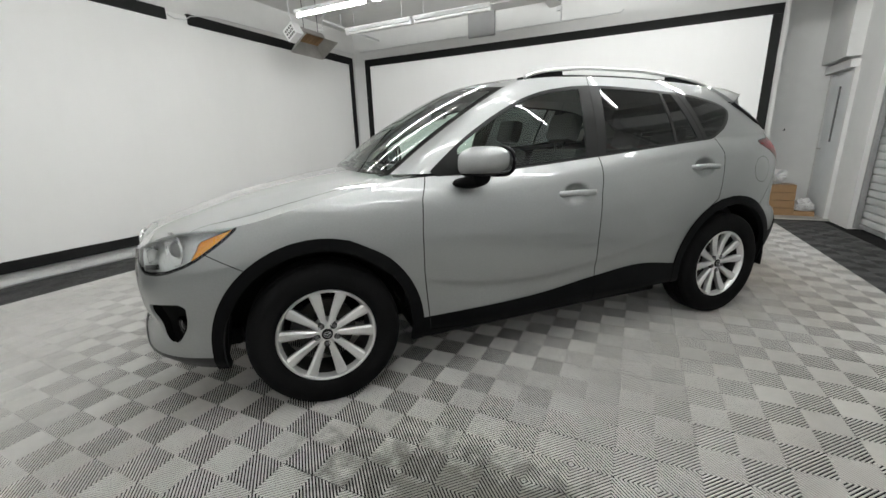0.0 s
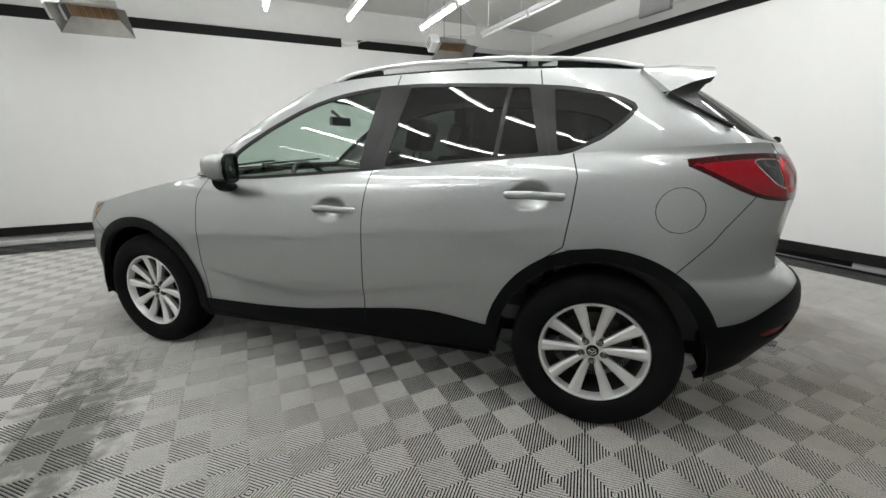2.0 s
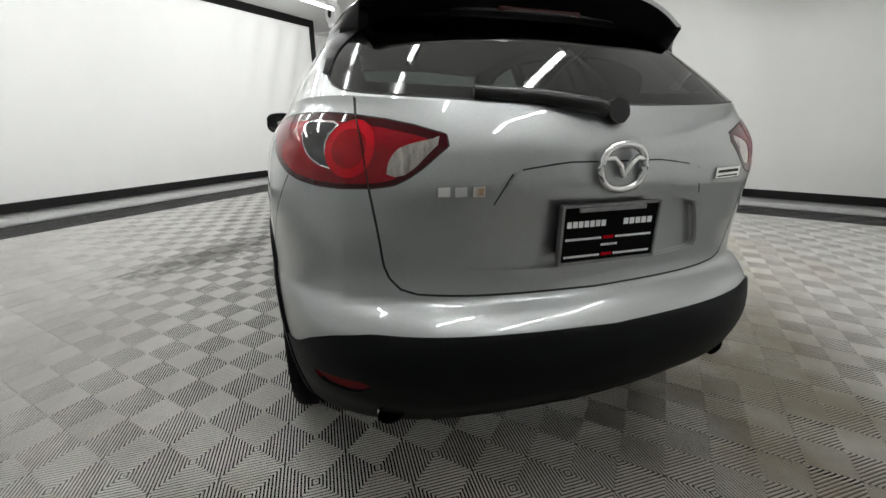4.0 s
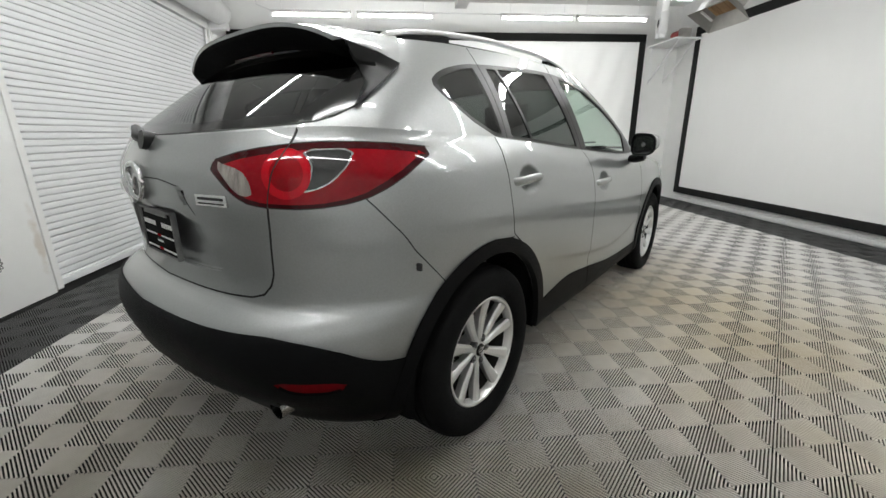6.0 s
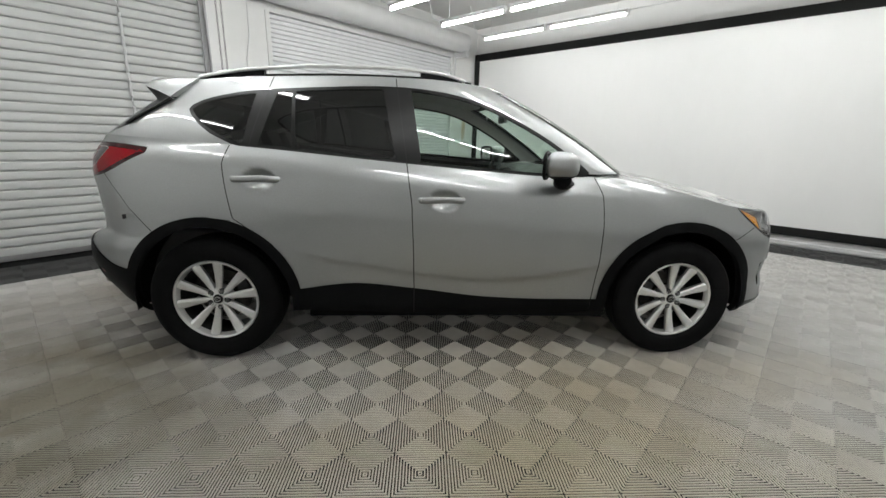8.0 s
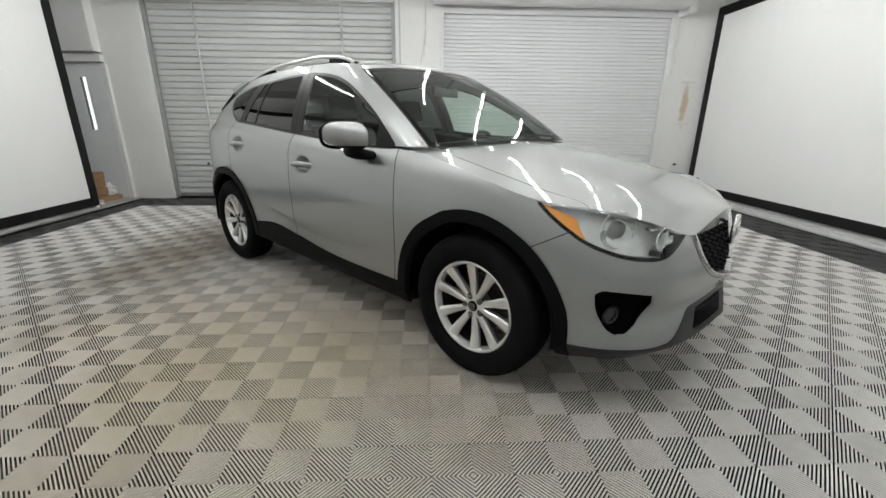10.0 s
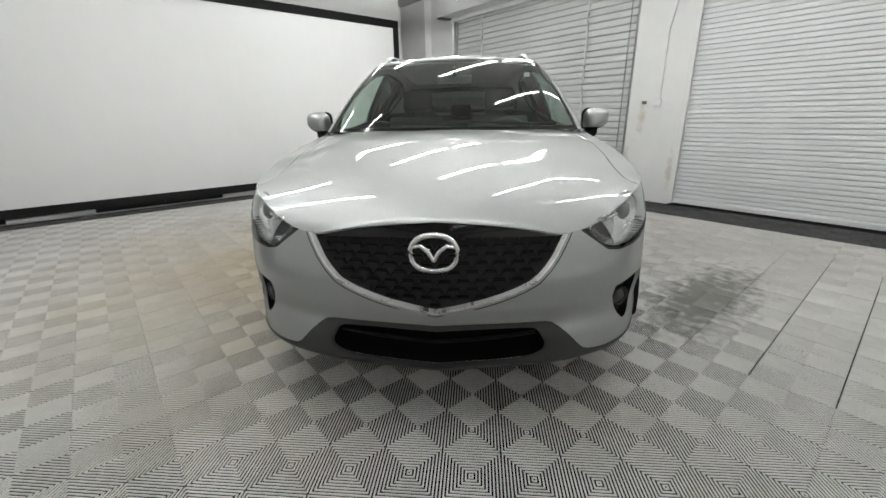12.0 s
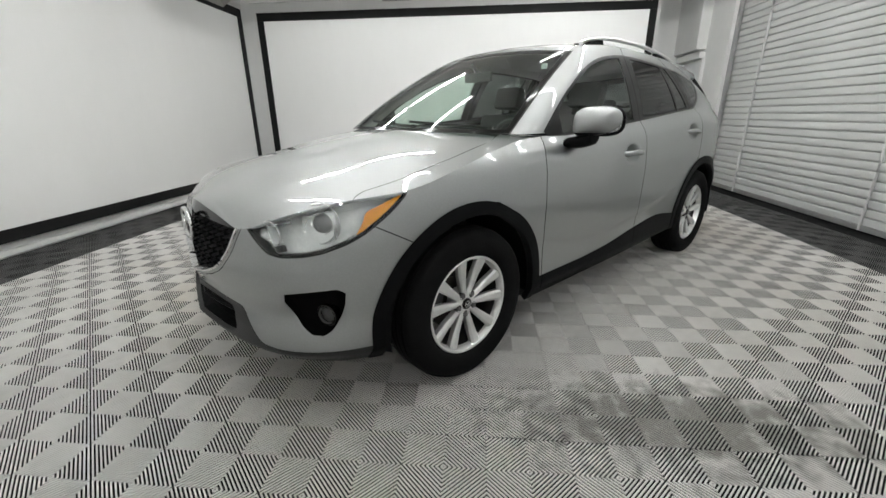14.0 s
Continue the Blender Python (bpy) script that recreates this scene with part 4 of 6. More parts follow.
class Skin:
    """Triangles with point normals and a label each; outlines cut through them."""

    def __init__(self):
        self.v, self.n, self.t, self.l = np.zeros((0, 3)), np.zeros((0, 3)), np.zeros((0, 3), int), np.zeros(0, "U24")

    def add(self, grid, label, toward):
        nu, nv = grid.shape[:2]
        p, t = grid.reshape(-1, 3), grid_tris(nu, nv)
        face = np.cross(p[t[:, 1]] - p[t[:, 0]], p[t[:, 2]] - p[t[:, 0]])
        n = np.zeros_like(p)
        for k in range(3):
            np.add.at(n, t[:, k], face)
        _, same = np.unique(p.round(5), axis=0, return_inverse=True)
        same = same.ravel()
        pool = np.zeros((same.max() + 1, 3))
        np.add.at(pool, same, n)
        n = pool[same]
        n[np.abs(p[:, 1]) < 1e-4, 1] = 0
        if ((p[t].mean(1) - np.array(toward)) * face).sum() < 0:
            t, n = t[:, ::-1], -n
        keep = np.linalg.norm(face, axis=1) > 1e-10
        t = t[keep]
        n = n / np.maximum(np.linalg.norm(n, axis=1, keepdims=True), 1e-9)
        self.t = np.concatenate([self.t, t + len(self.v)])
        self.l = np.concatenate([self.l, np.full(len(t), label, "U24")])
        self.v, self.n = np.concatenate([self.v, p]), np.concatenate([self.n, n])

    def cut(self, f, labels):
        val = f(self.v)
        val = np.where(np.abs(val) < 2e-4, 2e-4, val)
        sel = np.isin(self.l, labels)
        pos = (val > 0)[self.t]
        k = pos.sum(1)
        hit = np.where(sel & ((k == 1) | (k == 2)))[0]
        if not len(hit):
            return
        t, p = self.t[hit], pos[hit]
        odd = np.where(k[hit] == 1, p.argmax(1), (~p).argmax(1))
        rows = np.arange(len(hit))
        a, b, c = t[rows, odd], t[rows, (odd + 1) % 3], t[rows, (odd + 2) % 3]
        ends = np.sort(np.concatenate([np.stack([a, b], -1), np.stack([a, c], -1)]), axis=1)
        edges, back = np.unique(ends, axis=0, return_inverse=True)
        back = back.ravel()
        v0, v1 = val[edges[:, 0]], val[edges[:, 1]]
        w = (v0 / (v0 - v1))[:, None]
        base = len(self.v)
        self.v = np.concatenate([self.v, self.v[edges[:, 0]] * (1 - w) + self.v[edges[:, 1]] * w])
        nn = self.n[edges[:, 0]] * (1 - w) + self.n[edges[:, 1]] * w
        self.n = np.concatenate([self.n, nn / np.maximum(np.linalg.norm(nn, axis=1, keepdims=True), 1e-9)])
        ab, ac = base + back[: len(hit)], base + back[len(hit) :]
        fresh = np.concatenate([np.stack([a, ab, ac], -1), np.stack([ab, b, c], -1), np.stack([ab, c, ac], -1)])
        lab = np.tile(self.l[hit], 3)
        keep = np.ones(len(self.t), bool)
        keep[hit] = False
        self.t, self.l = np.concatenate([self.t[keep], fresh]), np.concatenate([self.l[keep], lab])

    def carve(self, f, labels, label):
        """What lies within f < 0 of these labels takes the new label."""
        self.cut(f, labels)
        mid = self.v[self.t].mean(1)
        self.l[np.isin(self.l, labels) & (f(mid) < 0)] = label

    def seam(self, f, labels, width=0.0028, depth=0.007, label="seam"):
        """A V-shaped gap along f = 0."""
        for g in (lambda p: f(p) - width, lambda p: f(p) + width, f):
            self.cut(g, labels)
        mid = self.v[self.t].mean(1)
        inside = np.isin(self.l, labels) & (np.abs(f(mid)) < width)
        self.l[inside] = label
        used = np.unique(self.t[inside])
        deep = used[np.abs(f(self.v[used])) < width * 0.3]
        self.v[deep] -= self.n[deep] * depth


def inside(outline, axes):
    """Signed distance to a closed outline in the plane of two axis functions; below 0 within."""
    q = np.array(outline, float)

    def f(p):
        u = np.stack([axes[0](p), axes[1](p)], -1)
        best, sign = np.full(len(u), 1e9), np.ones(len(u))
        for i in range(len(q)):
            a, b = q[i], q[(i + 1) % len(q)]
            e, w = b - a, u - a
            h = np.clip((w @ e) / (e @ e), 0, 1)
            best = np.minimum(best, ((w - h[:, None] * e) ** 2).sum(1))
            c1, c2, c3 = u[:, 1] >= a[1], u[:, 1] < b[1], e[0] * w[:, 1] > e[1] * w[:, 0]
            flip = (c1 & c2 & c3) | (~c1 & ~c2 & ~c3)
            sign = np.where(flip, -sign, sign)
        return sign * np.sqrt(best)

    return f


def smooth_outline(pts, rounds=2):
    """Corner cutting: a rounded closed outline."""
    q = np.array(pts, float)
    for _ in range(rounds):
        r = np.roll(q, -1, 0)
        q = np.stack([q * 0.78 + r * 0.22, q * 0.22 + r * 0.78], 1).reshape(-1, 2)
    return q


ax_x, ax_y, ax_z = (lambda p: p[:, 0]), (lambda p: np.abs(p[:, 1])), (lambda p: p[:, 2])
ax_nose = lambda p: (p[:, 0] - np.abs(p[:, 1])) / 1.4142
ax_tail = lambda p: (-p[:, 0] - np.abs(p[:, 1])) / 1.4142
SIDE, FRONT, NOSE, TAIL = (ax_x, ax_z), (ax_y, ax_z), (ax_nose, ax_z), (ax_tail, ax_z)


def only(f, g):
    """f where the condition field g is below 0, else far outside."""
    return lambda p: np.maximum(f(p), g(p))


skin = Skin()
skin.add(LOW, "low", (0, 0, 0.6))
skin.add(UP, "up", (-0.3, 0, 1.2))
skin.add(ROOF, "roof", (-0.5, 0, 0))
skin.add(HOOD, "hood", (1.5, 0, 0))

# wheel arches: the opening, then the black edging round it
for cx, r_in, r_out, tag in ((1.338, 0.430, 0.487, "arch_front"), (-1.345, 0.430, 0.485, "arch_rear")):
    ring = lambda p, cx=cx, r=r_in: np.hypot(p[:, 0] - cx, np.maximum(p[:, 2] - 0.36, -0.0)) - r + 0 * p[:, 1]
    skin.carve(ring, ["low"], "void")
    far = lambda p, cx=cx, r=r_out: np.hypot(p[:, 0] - cx, np.maximum(p[:, 2] - 0.36, 0.0) * 1.0) - r
    skin.carve(far, ["low"], tag)
# sill cladding, lower lips of the bumpers
sill_top = curve((0.9, 0.374), (0.5, 0.377), (0.2, 0.390), (-0.23, 0.443), (-0.56, 0.474), (-0.90, 0.435))
mid_zone = lambda p: np.maximum(p[:, 0] - 0.95, -0.95 - p[:, 0])
skin.carve(only(lambda p: p[:, 2] - sill_top(p[:, 0]), mid_zone), ["low"], "sill")
lip = curve((0.0, 0.475), (0.40, 0.470), (0.47, 0.425), (0.56, 0.345), (0.66, 0.335), (0.95, 0.335))
skin.carve(only(lambda p: p[:, 2] - lip(np.abs(p[:, 1])), lambda p: 1.3 - p[:, 0]), ["low"], "lip_front")
apron = curve((0.0, 0.672), (0.62, 0.676), (0.72, 0.658), (0.79, 0.622), (0.86, 0.548), (0.95, 0.505))
skin.carve(only(lambda p: p[:, 2] - apron(np.abs(p[:, 1])), lambda p: p[:, 0] + 1.3), ["low"], "lip_rear")

# nose: grille, intake, lamps
grille_out = smooth_outline([(-0.1, 0.90), (0.30, 0.90), (0.455, 0.822), (0.448, 0.795), (0.40, 0.70), (0.33, 0.628), (0.18, 0.570), (0.0, 0.535), (-0.1, 0.535)], 1)
ahead = lambda p: 1.7 - p[:, 0]
g_field = only(inside(grille_out, FRONT), ahead)
skin.seam(lambda p: g_field(p) - 0.022, ["low"], 0.002, 0.004)
skin.carve(lambda p: g_field(p) - 0.0075, ["low"], "chrome")
skin.carve(g_field, ["chrome"], "grille")
skin.carve(lambda p: 0.795 - p[:, 2] - 0.02 * np.abs(p[:, 1]), ["grille"], "grille_band")
skin.carve(only(inside(smooth_outline([(-0.2, 0.452), (0.33, 0.456), (0.375, 0.440), (0.405, 0.372), (0.36, 0.342), (0.2, 0.330), (-0.2, 0.325)], 1), FRONT), ahead), ["lip_front", "low"], "intake")
head = smooth_outline([(1.160, 0.815), (1.105, 0.765), (1.035, 0.712), (0.87, 0.722), (0.72, 0.772), (0.61, 0.855), (0.545, 0.930), (0.60, 0.965), (0.75, 0.960), (0.95, 0.925), (1.10, 0.880)], 1)
h_field = only(inside(head, NOSE), lambda p: 1.45 - p[:, 0])
skin.seam(lambda p: h_field(p), ["low"], 0.003, 0.006)
skin.carve(h_field, ["low"], "headlight")
fog = smooth_outline([(1.035, 0.568), (0.90, 0.588), (0.768, 0.597), (0.782, 0.50), (0.848, 0.398), (0.930, 0.404)], 1)
f_field = only(inside(fog, NOSE), lambda p: 1.45 - p[:, 0])
skin.carve(f_field, ["low", "lip_front"], "fog")
nose_line = lambda p: (p[:, 0] - 1.653) * 0.494 - (p[:, 2] - 0.738) * 0.870
front_zone = lambda p: np.maximum(1.45 - p[:, 0], p[:, 2] - 0.88)
skin.seam(lambda p: np.where(front_zone(p) < 0, nose_line(p), 1.0), ["low"], 0.0022, 0.005)
skin.carve(lambda p: np.maximum(-nose_line(p), 1.45 - p[:, 0]), ["low"], "bumper_front")
# hood shut line along the top of the fenders
hood_side = curve((0.80, 0.62), (0.92, 0.665), (1.02, 0.705), (1.20, 0.752), (1.40, 0.768), (1.60, 0.762), (1.76, 0.757), (1.82, 0.78), (1.90, 0.90), (2.3, 1.3))
h_side = lambda p: np.abs(p[:, 1]) - hood_side(p[:, 0])
skin.seam(h_side, ["hood"], 0.0026, 0.007)
skin.carve(lambda p: -h_side(p), ["hood"], "fender_top")

# doors and fuel flap
door_f = [(0.775, 1.30), (0.790, 1.075), (0.825, 0.985), (0.838, 0.82), (0.838, 0.62), (0.812, 0.30), (-0.229, 0.20), (-0.229, 0.44), (-0.232, 0.64), (-0.243, 0.93), (-0.272, 1.135), (-0.272, 1.30)]
door_r = [(-0.272, 1.30), (-0.272, 1.135), (-0.243, 0.93), (-0.232, 0.64), (-0.229, 0.44), (-0.229, 0.20), (-0.86, 0.20), (-0.90, 0.55), (-1.00, 0.70), (-1.190, 0.84), (-1.214, 1.0), (-1.228, 1.126), (-1.205, 1.215), (-1.20, 1.30)]
for out_line, tag in ((door_f, "door_front"), (door_r, "door_rear")):
    f = inside(out_line, SIDE)
    skin.seam(f, ["low", "sill"])
    skin.carve(f, ["low"], tag)
flap = lambda p: np.hypot(p[:, 0] + 1.608, p[:, 2] - 1.006) - 0.086
skin.seam(lambda p: np.maximum(flap(p), -1.0), ["low"], 0.0016, 0.0, "flap_gap")
skin.carve(flap, ["low"], "fuel_flap")

# tail: lamps, bumper, gate
lamp = smooth_outline([(0.525, 1.190), (0.66, 1.092), (0.76, 1.050), (0.90, 1.033), (1.06, 1.040), (1.12, 1.070), (1.205, 1.158), (1.07, 1.195), (0.90, 1.214), (0.72, 1.212)], 1)
l_field = only(inside(lamp, TAIL), lambda p: p[:, 0] + 1.3)
skin.seam(l_field, ["low"], 0.0015, 0.004)
skin.carve(l_field, ["low"], "tail_red")
gate = smooth_outline([(-0.3, 1.40), (0.60, 1.40), (0.640, 1.245), (0.628, 1.06), (0.606, 0.923), (0.592, 0.810), (0.545, 0.757), (0.40, 0.748), (0.2, 0.744), (-0.3, 0.742)], 1)
b_field = only(inside(gate, FRONT), lambda p: p[:, 0] + 1.75)
skin.seam(b_field, ["low"], 0.003, 0.010)
skin.seam(b_field, ["tail_red"], 0.0015, 0.008)
skin.carve(b_field, ["low"], "tailgate")
skin.carve(only(lambda p: np.hypot(ax_tail(p) - 0.957, p[:, 2] - 1.130) - 0.047, lambda p: p[:, 0] + 1.3), ["tail_red"], "tail_core")
skin.carve(only(lambda p: np.hypot(ax_tail(p) - 0.957, p[:, 2] - 1.130) - 0.068, lambda p: p[:, 0] + 1.3), ["tail_red"], "tail_bright")
smoke = inside(smooth_outline([(0.922, 1.193), (0.772, 1.196), (0.788, 1.150), (0.832, 1.106), (0.875, 1.086), (0.925, 1.078), (0.894, 1.11), (0.886, 1.155)], 1), TAIL)
skin.carve(smoke, ["tail_red"], "tail_ring")
skin.carve(lambda p: smoke(p) + 0.0042, ["tail_ring"], "tail_smoke")
skin.carve(inside(smooth_outline([(1.062, 1.110), (1.085, 1.140), (1.180, 1.164), (1.105, 1.070), (1.055, 1.066)], 1), TAIL), ["tail_red"], "tail_clear")
skin.carve(lambda p: -0.020 - l_field(p) + 0.008 * np.clip((1.10 - p[:, 2]) / 0.05, 0, 1), ["tail_red"], "tail_rim")
rear_line = inside([(-1.60, 0.1), (-1.60, 0.735), (-1.735, 0.885), (-1.767, 0.935), (-1.871, 1.061), (-1.95, 1.15), (-1.95, 1.32), (-2.6, 1.32), (-2.6, 0.1)], SIDE)
skin.seam(lambda p: np.where((p[:, 0] < -1.5) & (p[:, 2] < 1.10), rear_line(p), 1.0), ["low"], 0.002, 0.005)
skin.carve(only(rear_line, lambda p: p[:, 0] + 1.5), ["low"], "bumper_rear")
skin.carve(only(lambda p: -p[:, 0] - 0.9, lambda p: -p[:, 0] + 0.0), ["low"], "fender")
skin.l[(skin.l == "low") & (skin.v[skin.t].mean(1)[:, 0] > 0)] = "fender"
skin.l[skin.l == "low"] = "quarter"

skin.carve(only(inside(smooth_outline([(0.640, 0.540), (0.800, 0.520), (0.775, 0.478), (0.675, 0.488)], 1), FRONT), lambda p: p[:, 0] + 1.3), ["lip_rear"], "reflector")
well = inside(smooth_outline([(-0.3, 1.099), (0.272, 1.099), (0.322, 1.014), (0.404, 0.838), (0.378, 0.808), (-0.3, 0.800)], 1), FRONT)
skin.seam(lambda p: np.where((p[:, 0] < -1.3) & (p[:, 2] > 0.99), well(p), 1.0), ["tailgate"], 0.002, 0.006)
skin.carve(only(inside(smooth_outline([(-0.2, 1.097), (0.268, 1.097), (0.318, 1.014), (-0.2, 1.008)], 1), FRONT), lambda p: p[:, 0] + 1.3), ["tailgate"], "garnish")
skin.carve(only(inside(smooth_outline([(-0.2, 1.003), (0.312, 1.006), (0.400, 0.838), (0.375, 0.812), (-0.2, 0.805)], 1), FRONT), lambda p: p[:, 0] + 1.3), ["tailgate"], "plate_well")
skin.carve(inside([(0.53, 0.935), (0.60, 0.908), (0.692, 0.868), (0.70, 0.835), (0.725, 0.785), (0.70, 0.770), (0.64, 0.810), (0.55, 0.90)], NOSE), ["headlight"], "head_amber")
skin.carve(lambda p: 1.045 - ax_nose(p) + 0.5 * (p[:, 2] - 0.80), ["headlight"], "head_dark")
skin.carve(lambda p: -0.011 - h_field(p), ["headlight", "head_amber", "head_dark"], "head_rim")

# upper band: side windows with their black surround, pillars, screens
dlo = smooth_outline([(0.792, 1.082), (0.66, 1.190), (0.524, 1.285), (0.35, 1.383), (0.172, 1.466), (0.0, 1.517), (-0.24, 1.549), (-0.5, 1.553), (-0.937, 1.529), (-1.183, 1.504), (-1.365, 1.457), (-1.452, 1.408), (-1.415, 1.352), (-1.32, 1.274), (-1.20, 1.214), (-1.0, 1.200), (-0.7, 1.174), (-0.4, 1.147), (-0.1, 1.124), (0.18, 1.102), (0.52, 1.079)], 1)
d_field = only(inside(dlo, SIDE), lambda p: 0.38 - np.abs(p[:, 1]))
skin.carve(d_field, ["up", "door_front", "door_rear", "quarter", "fender"], "surround")


def strip(x_low, x_high, z_low=1.15, z_high=1.54):
    return lambda p: p[:, 0] - (x_low + (x_high - x_low) * (p[:, 2] - z_low) / (z_high - z_low))


def between(f, g):
    return lambda p: np.maximum(f(p), -g(p))


pane = lambda p: d_field(p) + 0.017
skin.carve(lambda p: np.maximum(pane(p), between(lambda q: q[:, 0] - 0.60, strip(-0.193, -0.252))(p)), ["surround"], "pane_front")
skin.carve(lambda p: np.maximum(pane(p), between(strip(-0.330, -0.411), strip(-0.862, -0.898))(p)), ["surround"], "pane_rear")
skin.carve(lambda p: np.maximum(pane(p), between(strip(-0.880, -0.916), strip(-1.080, -0.985))(p)), ["surround"], "pane_fixed")
skin.carve(lambda p: np.maximum(pane(p), strip(-1.150, -1.100)(p)), ["surround"], "pane_quarter")
for a, b in ((-0.272, -0.331), (-1.121, -1.042)):
    skin.seam(lambda p, a=a, b=b: np.maximum(strip(a, b)(p), -1.0), ["surround", "up"], 0.003, 0.008)
screen_edge = curve((1.05, 0.762), (1.10, 0.752), (1.3, 0.695), (1.5, 0.615), (1.62, 0.552))
w_field = only(lambda p: np.maximum(np.maximum(np.abs(p[:, 1]) - screen_edge(p[:, 2]), p[:, 2] - 1.566 + 0.09 * p[:, 1] ** 2), 1.098 - p[:, 2]), lambda p: 0.2 - p[:, 0])
skin.seam(w_field, ["up"], 0.003, 0.005)
skin.carve(w_field, ["up"], "windscreen_edge")
skin.carve(lambda p: w_field(p) + 0.022, ["windscreen_edge"], "windscreen")
skin.carve(only(lambda p: p[:, 2] - 1.098, lambda p: 0.70 - p[:, 0] + 0.0 * p[:, 1]), ["up"], "cowl")
rear_glass = smooth_outline([(-0.3, 1.52), (0.575, 1.52), (0.640, 1.44), (0.668, 1.38), (0.690, 1.32), (0.675, 1.272), (0.60, 1.258), (0.35, 1.243), (-0.3, 1.228)], 1)
r_field = only(inside(rear_glass, FRONT), lambda p: p[:, 0] + 1.45)
skin.seam(r_field, ["up"], 0.003, 0.006)
skin.carve(r_field, ["up", "tailgate"], "rear_glass_edge")
skin.carve(lambda p: np.maximum(r_field(p) + 0.03, np.abs(p[:, 1]) - 0.60), ["rear_glass_edge"], "rear_glass")
skin.carve(only(lambda p: np.abs(p[:, 1]) - 0.640, lambda p: p[:, 0] + 1.75), ["up"], "tailgate")
skin.carve(lambda p: 0.0 + p[:, 0] - 0.955 - 0.10 * (1 - (np.abs(p[:, 1]) / 0.8) ** 2), ["hood"], "cowl")
skin.l[skin.l == "up"] = "body_frame"

# outward set of the plastic edging, inward set of glass and openings
moves = {"arch_front": 0.010, "arch_rear": 0.010, "sill": 0.006, "lip_front": 0.004, "lip_rear": 0.006, "pane_front": -0.004, "pane_rear": -0.004, "pane_fixed": -0.004, "pane_quarter": -0.001, "chrome": 0.008, "grille": -0.035, "grille_band": -0.012, "intake": -0.06, "fog": -0.045, "garnish": 0.010, "plate_well": -0.026, "reflector": -0.004}

CAR = pose(0, 0, 0, 0, 0, -CAR_TURN)
car = thing("car", "silver compact crossover car with black plastic cladding on the tiled floor", "car", CAR)


def panel(name, labels, mat, parent, sides="both", label="", extra=0.0, thick=0.0):
    """The triangles of some labels as one mesh: the left half, its mirror image, or the two joined."""
    pick = np.isin(skin.l, labels)
    t = skin.t[pick]
    used, t = np.unique(t, return_inverse=True)
    t = t.reshape(-1, 3)
    v, n = skin.v[used].copy(), skin.n[used].copy()
    v += n * (moves.get(labels[0], 0.0) + extra)
    if thick:  # a folded edge along the border of the panel
        e = np.sort(np.concatenate([t[:, [0, 1]], t[:, [1, 2]], t[:, [2, 0]]]), axis=1)
        d = np.concatenate([t[:, [0, 1]], t[:, [1, 2]], t[:, [2, 0]]])
        _, inv, cnt = np.unique(e, axis=0, return_inverse=True, return_counts=True)
        rim = d[(cnt[inv.ravel()] == 1) & ~((np.abs(v[d[:, 0], 1]) < 1e-4) & (np.abs(v[d[:, 1], 1]) < 1e-4))]
        k = len(v)
        ids = np.unique(rim)
        back = np.full(k, -1)
        back[ids] = k + np.arange(len(ids))
        v, n = np.concatenate([v, v[ids] - n[ids] * thick]), np.concatenate([n, n[ids]])
        t = np.concatenate([t, np.stack([rim[:, 1], rim[:, 0], back[rim[:, 0]]], -1), np.stack([rim[:, 1], back[rim[:, 0]], back[rim[:, 1]]], -1)])
    flip = np.array([1, -1, 1])
    if sides == "right":
        v, n, t = v * flip, n * flip, t[:, ::-1]
    elif sides == "both":
        k = len(v)
        v, n, t = np.concatenate([v, v * flip]), np.concatenate([n, n * flip]), np.concatenate([t, t[:, ::-1] + k])
    me = bpy.data.meshes.new(name)
    me.from_pydata(v.tolist(), [], t.tolist())
    me.polygons.foreach_set("use_smooth", np.ones(len(t), bool))
    me.normals_split_custom_set_from_vertices(n.tolist())
    me.materials.append(mat)
    ob = new(name, me)
    ob.parent = parent
    return tagged(ob, label)


EDGE = 0.012
part_of = {}
panel("hood", ["hood"], paint, car, thick=EDGE)
panel("cowl", ["cowl"], clad, car, label="black plastic cowl panel under the windscreen")
front_bumper = panel("front_bumper", ["bumper_front"], paint, car, thick=EDGE)
panel("lower_lip", ["lip_front"], lip_grey, front_bumper, thick=0.02, label="dark grey plastic lower lip")
panel("intake_recess", ["intake"], void_black, front_bumper, thick=-0.043, label="black lower air intake")
grille = panel("grille", ["grille"], seam_dark, car, thick=-0.0165, label="black honeycomb grille")
panel("upper_band", ["grille_band"], gloss_black, grille, thick=0.02, label="gloss black upper band")
panel("chrome_trim", ["chrome"], chrome, grille, thick=0.025, label="chrome lower surround")
rear_bumper = panel("rear_bumper", ["bumper_rear"], paint, car, thick=EDGE)
panel("lower_apron", ["lip_rear"], clad, rear_bumper, thick=0.02, label="black plastic lower apron")
panel("roof", ["roof"], paint, car, thick=EDGE)
body_frame = panel("body_frame", ["body_frame"], paint, car)
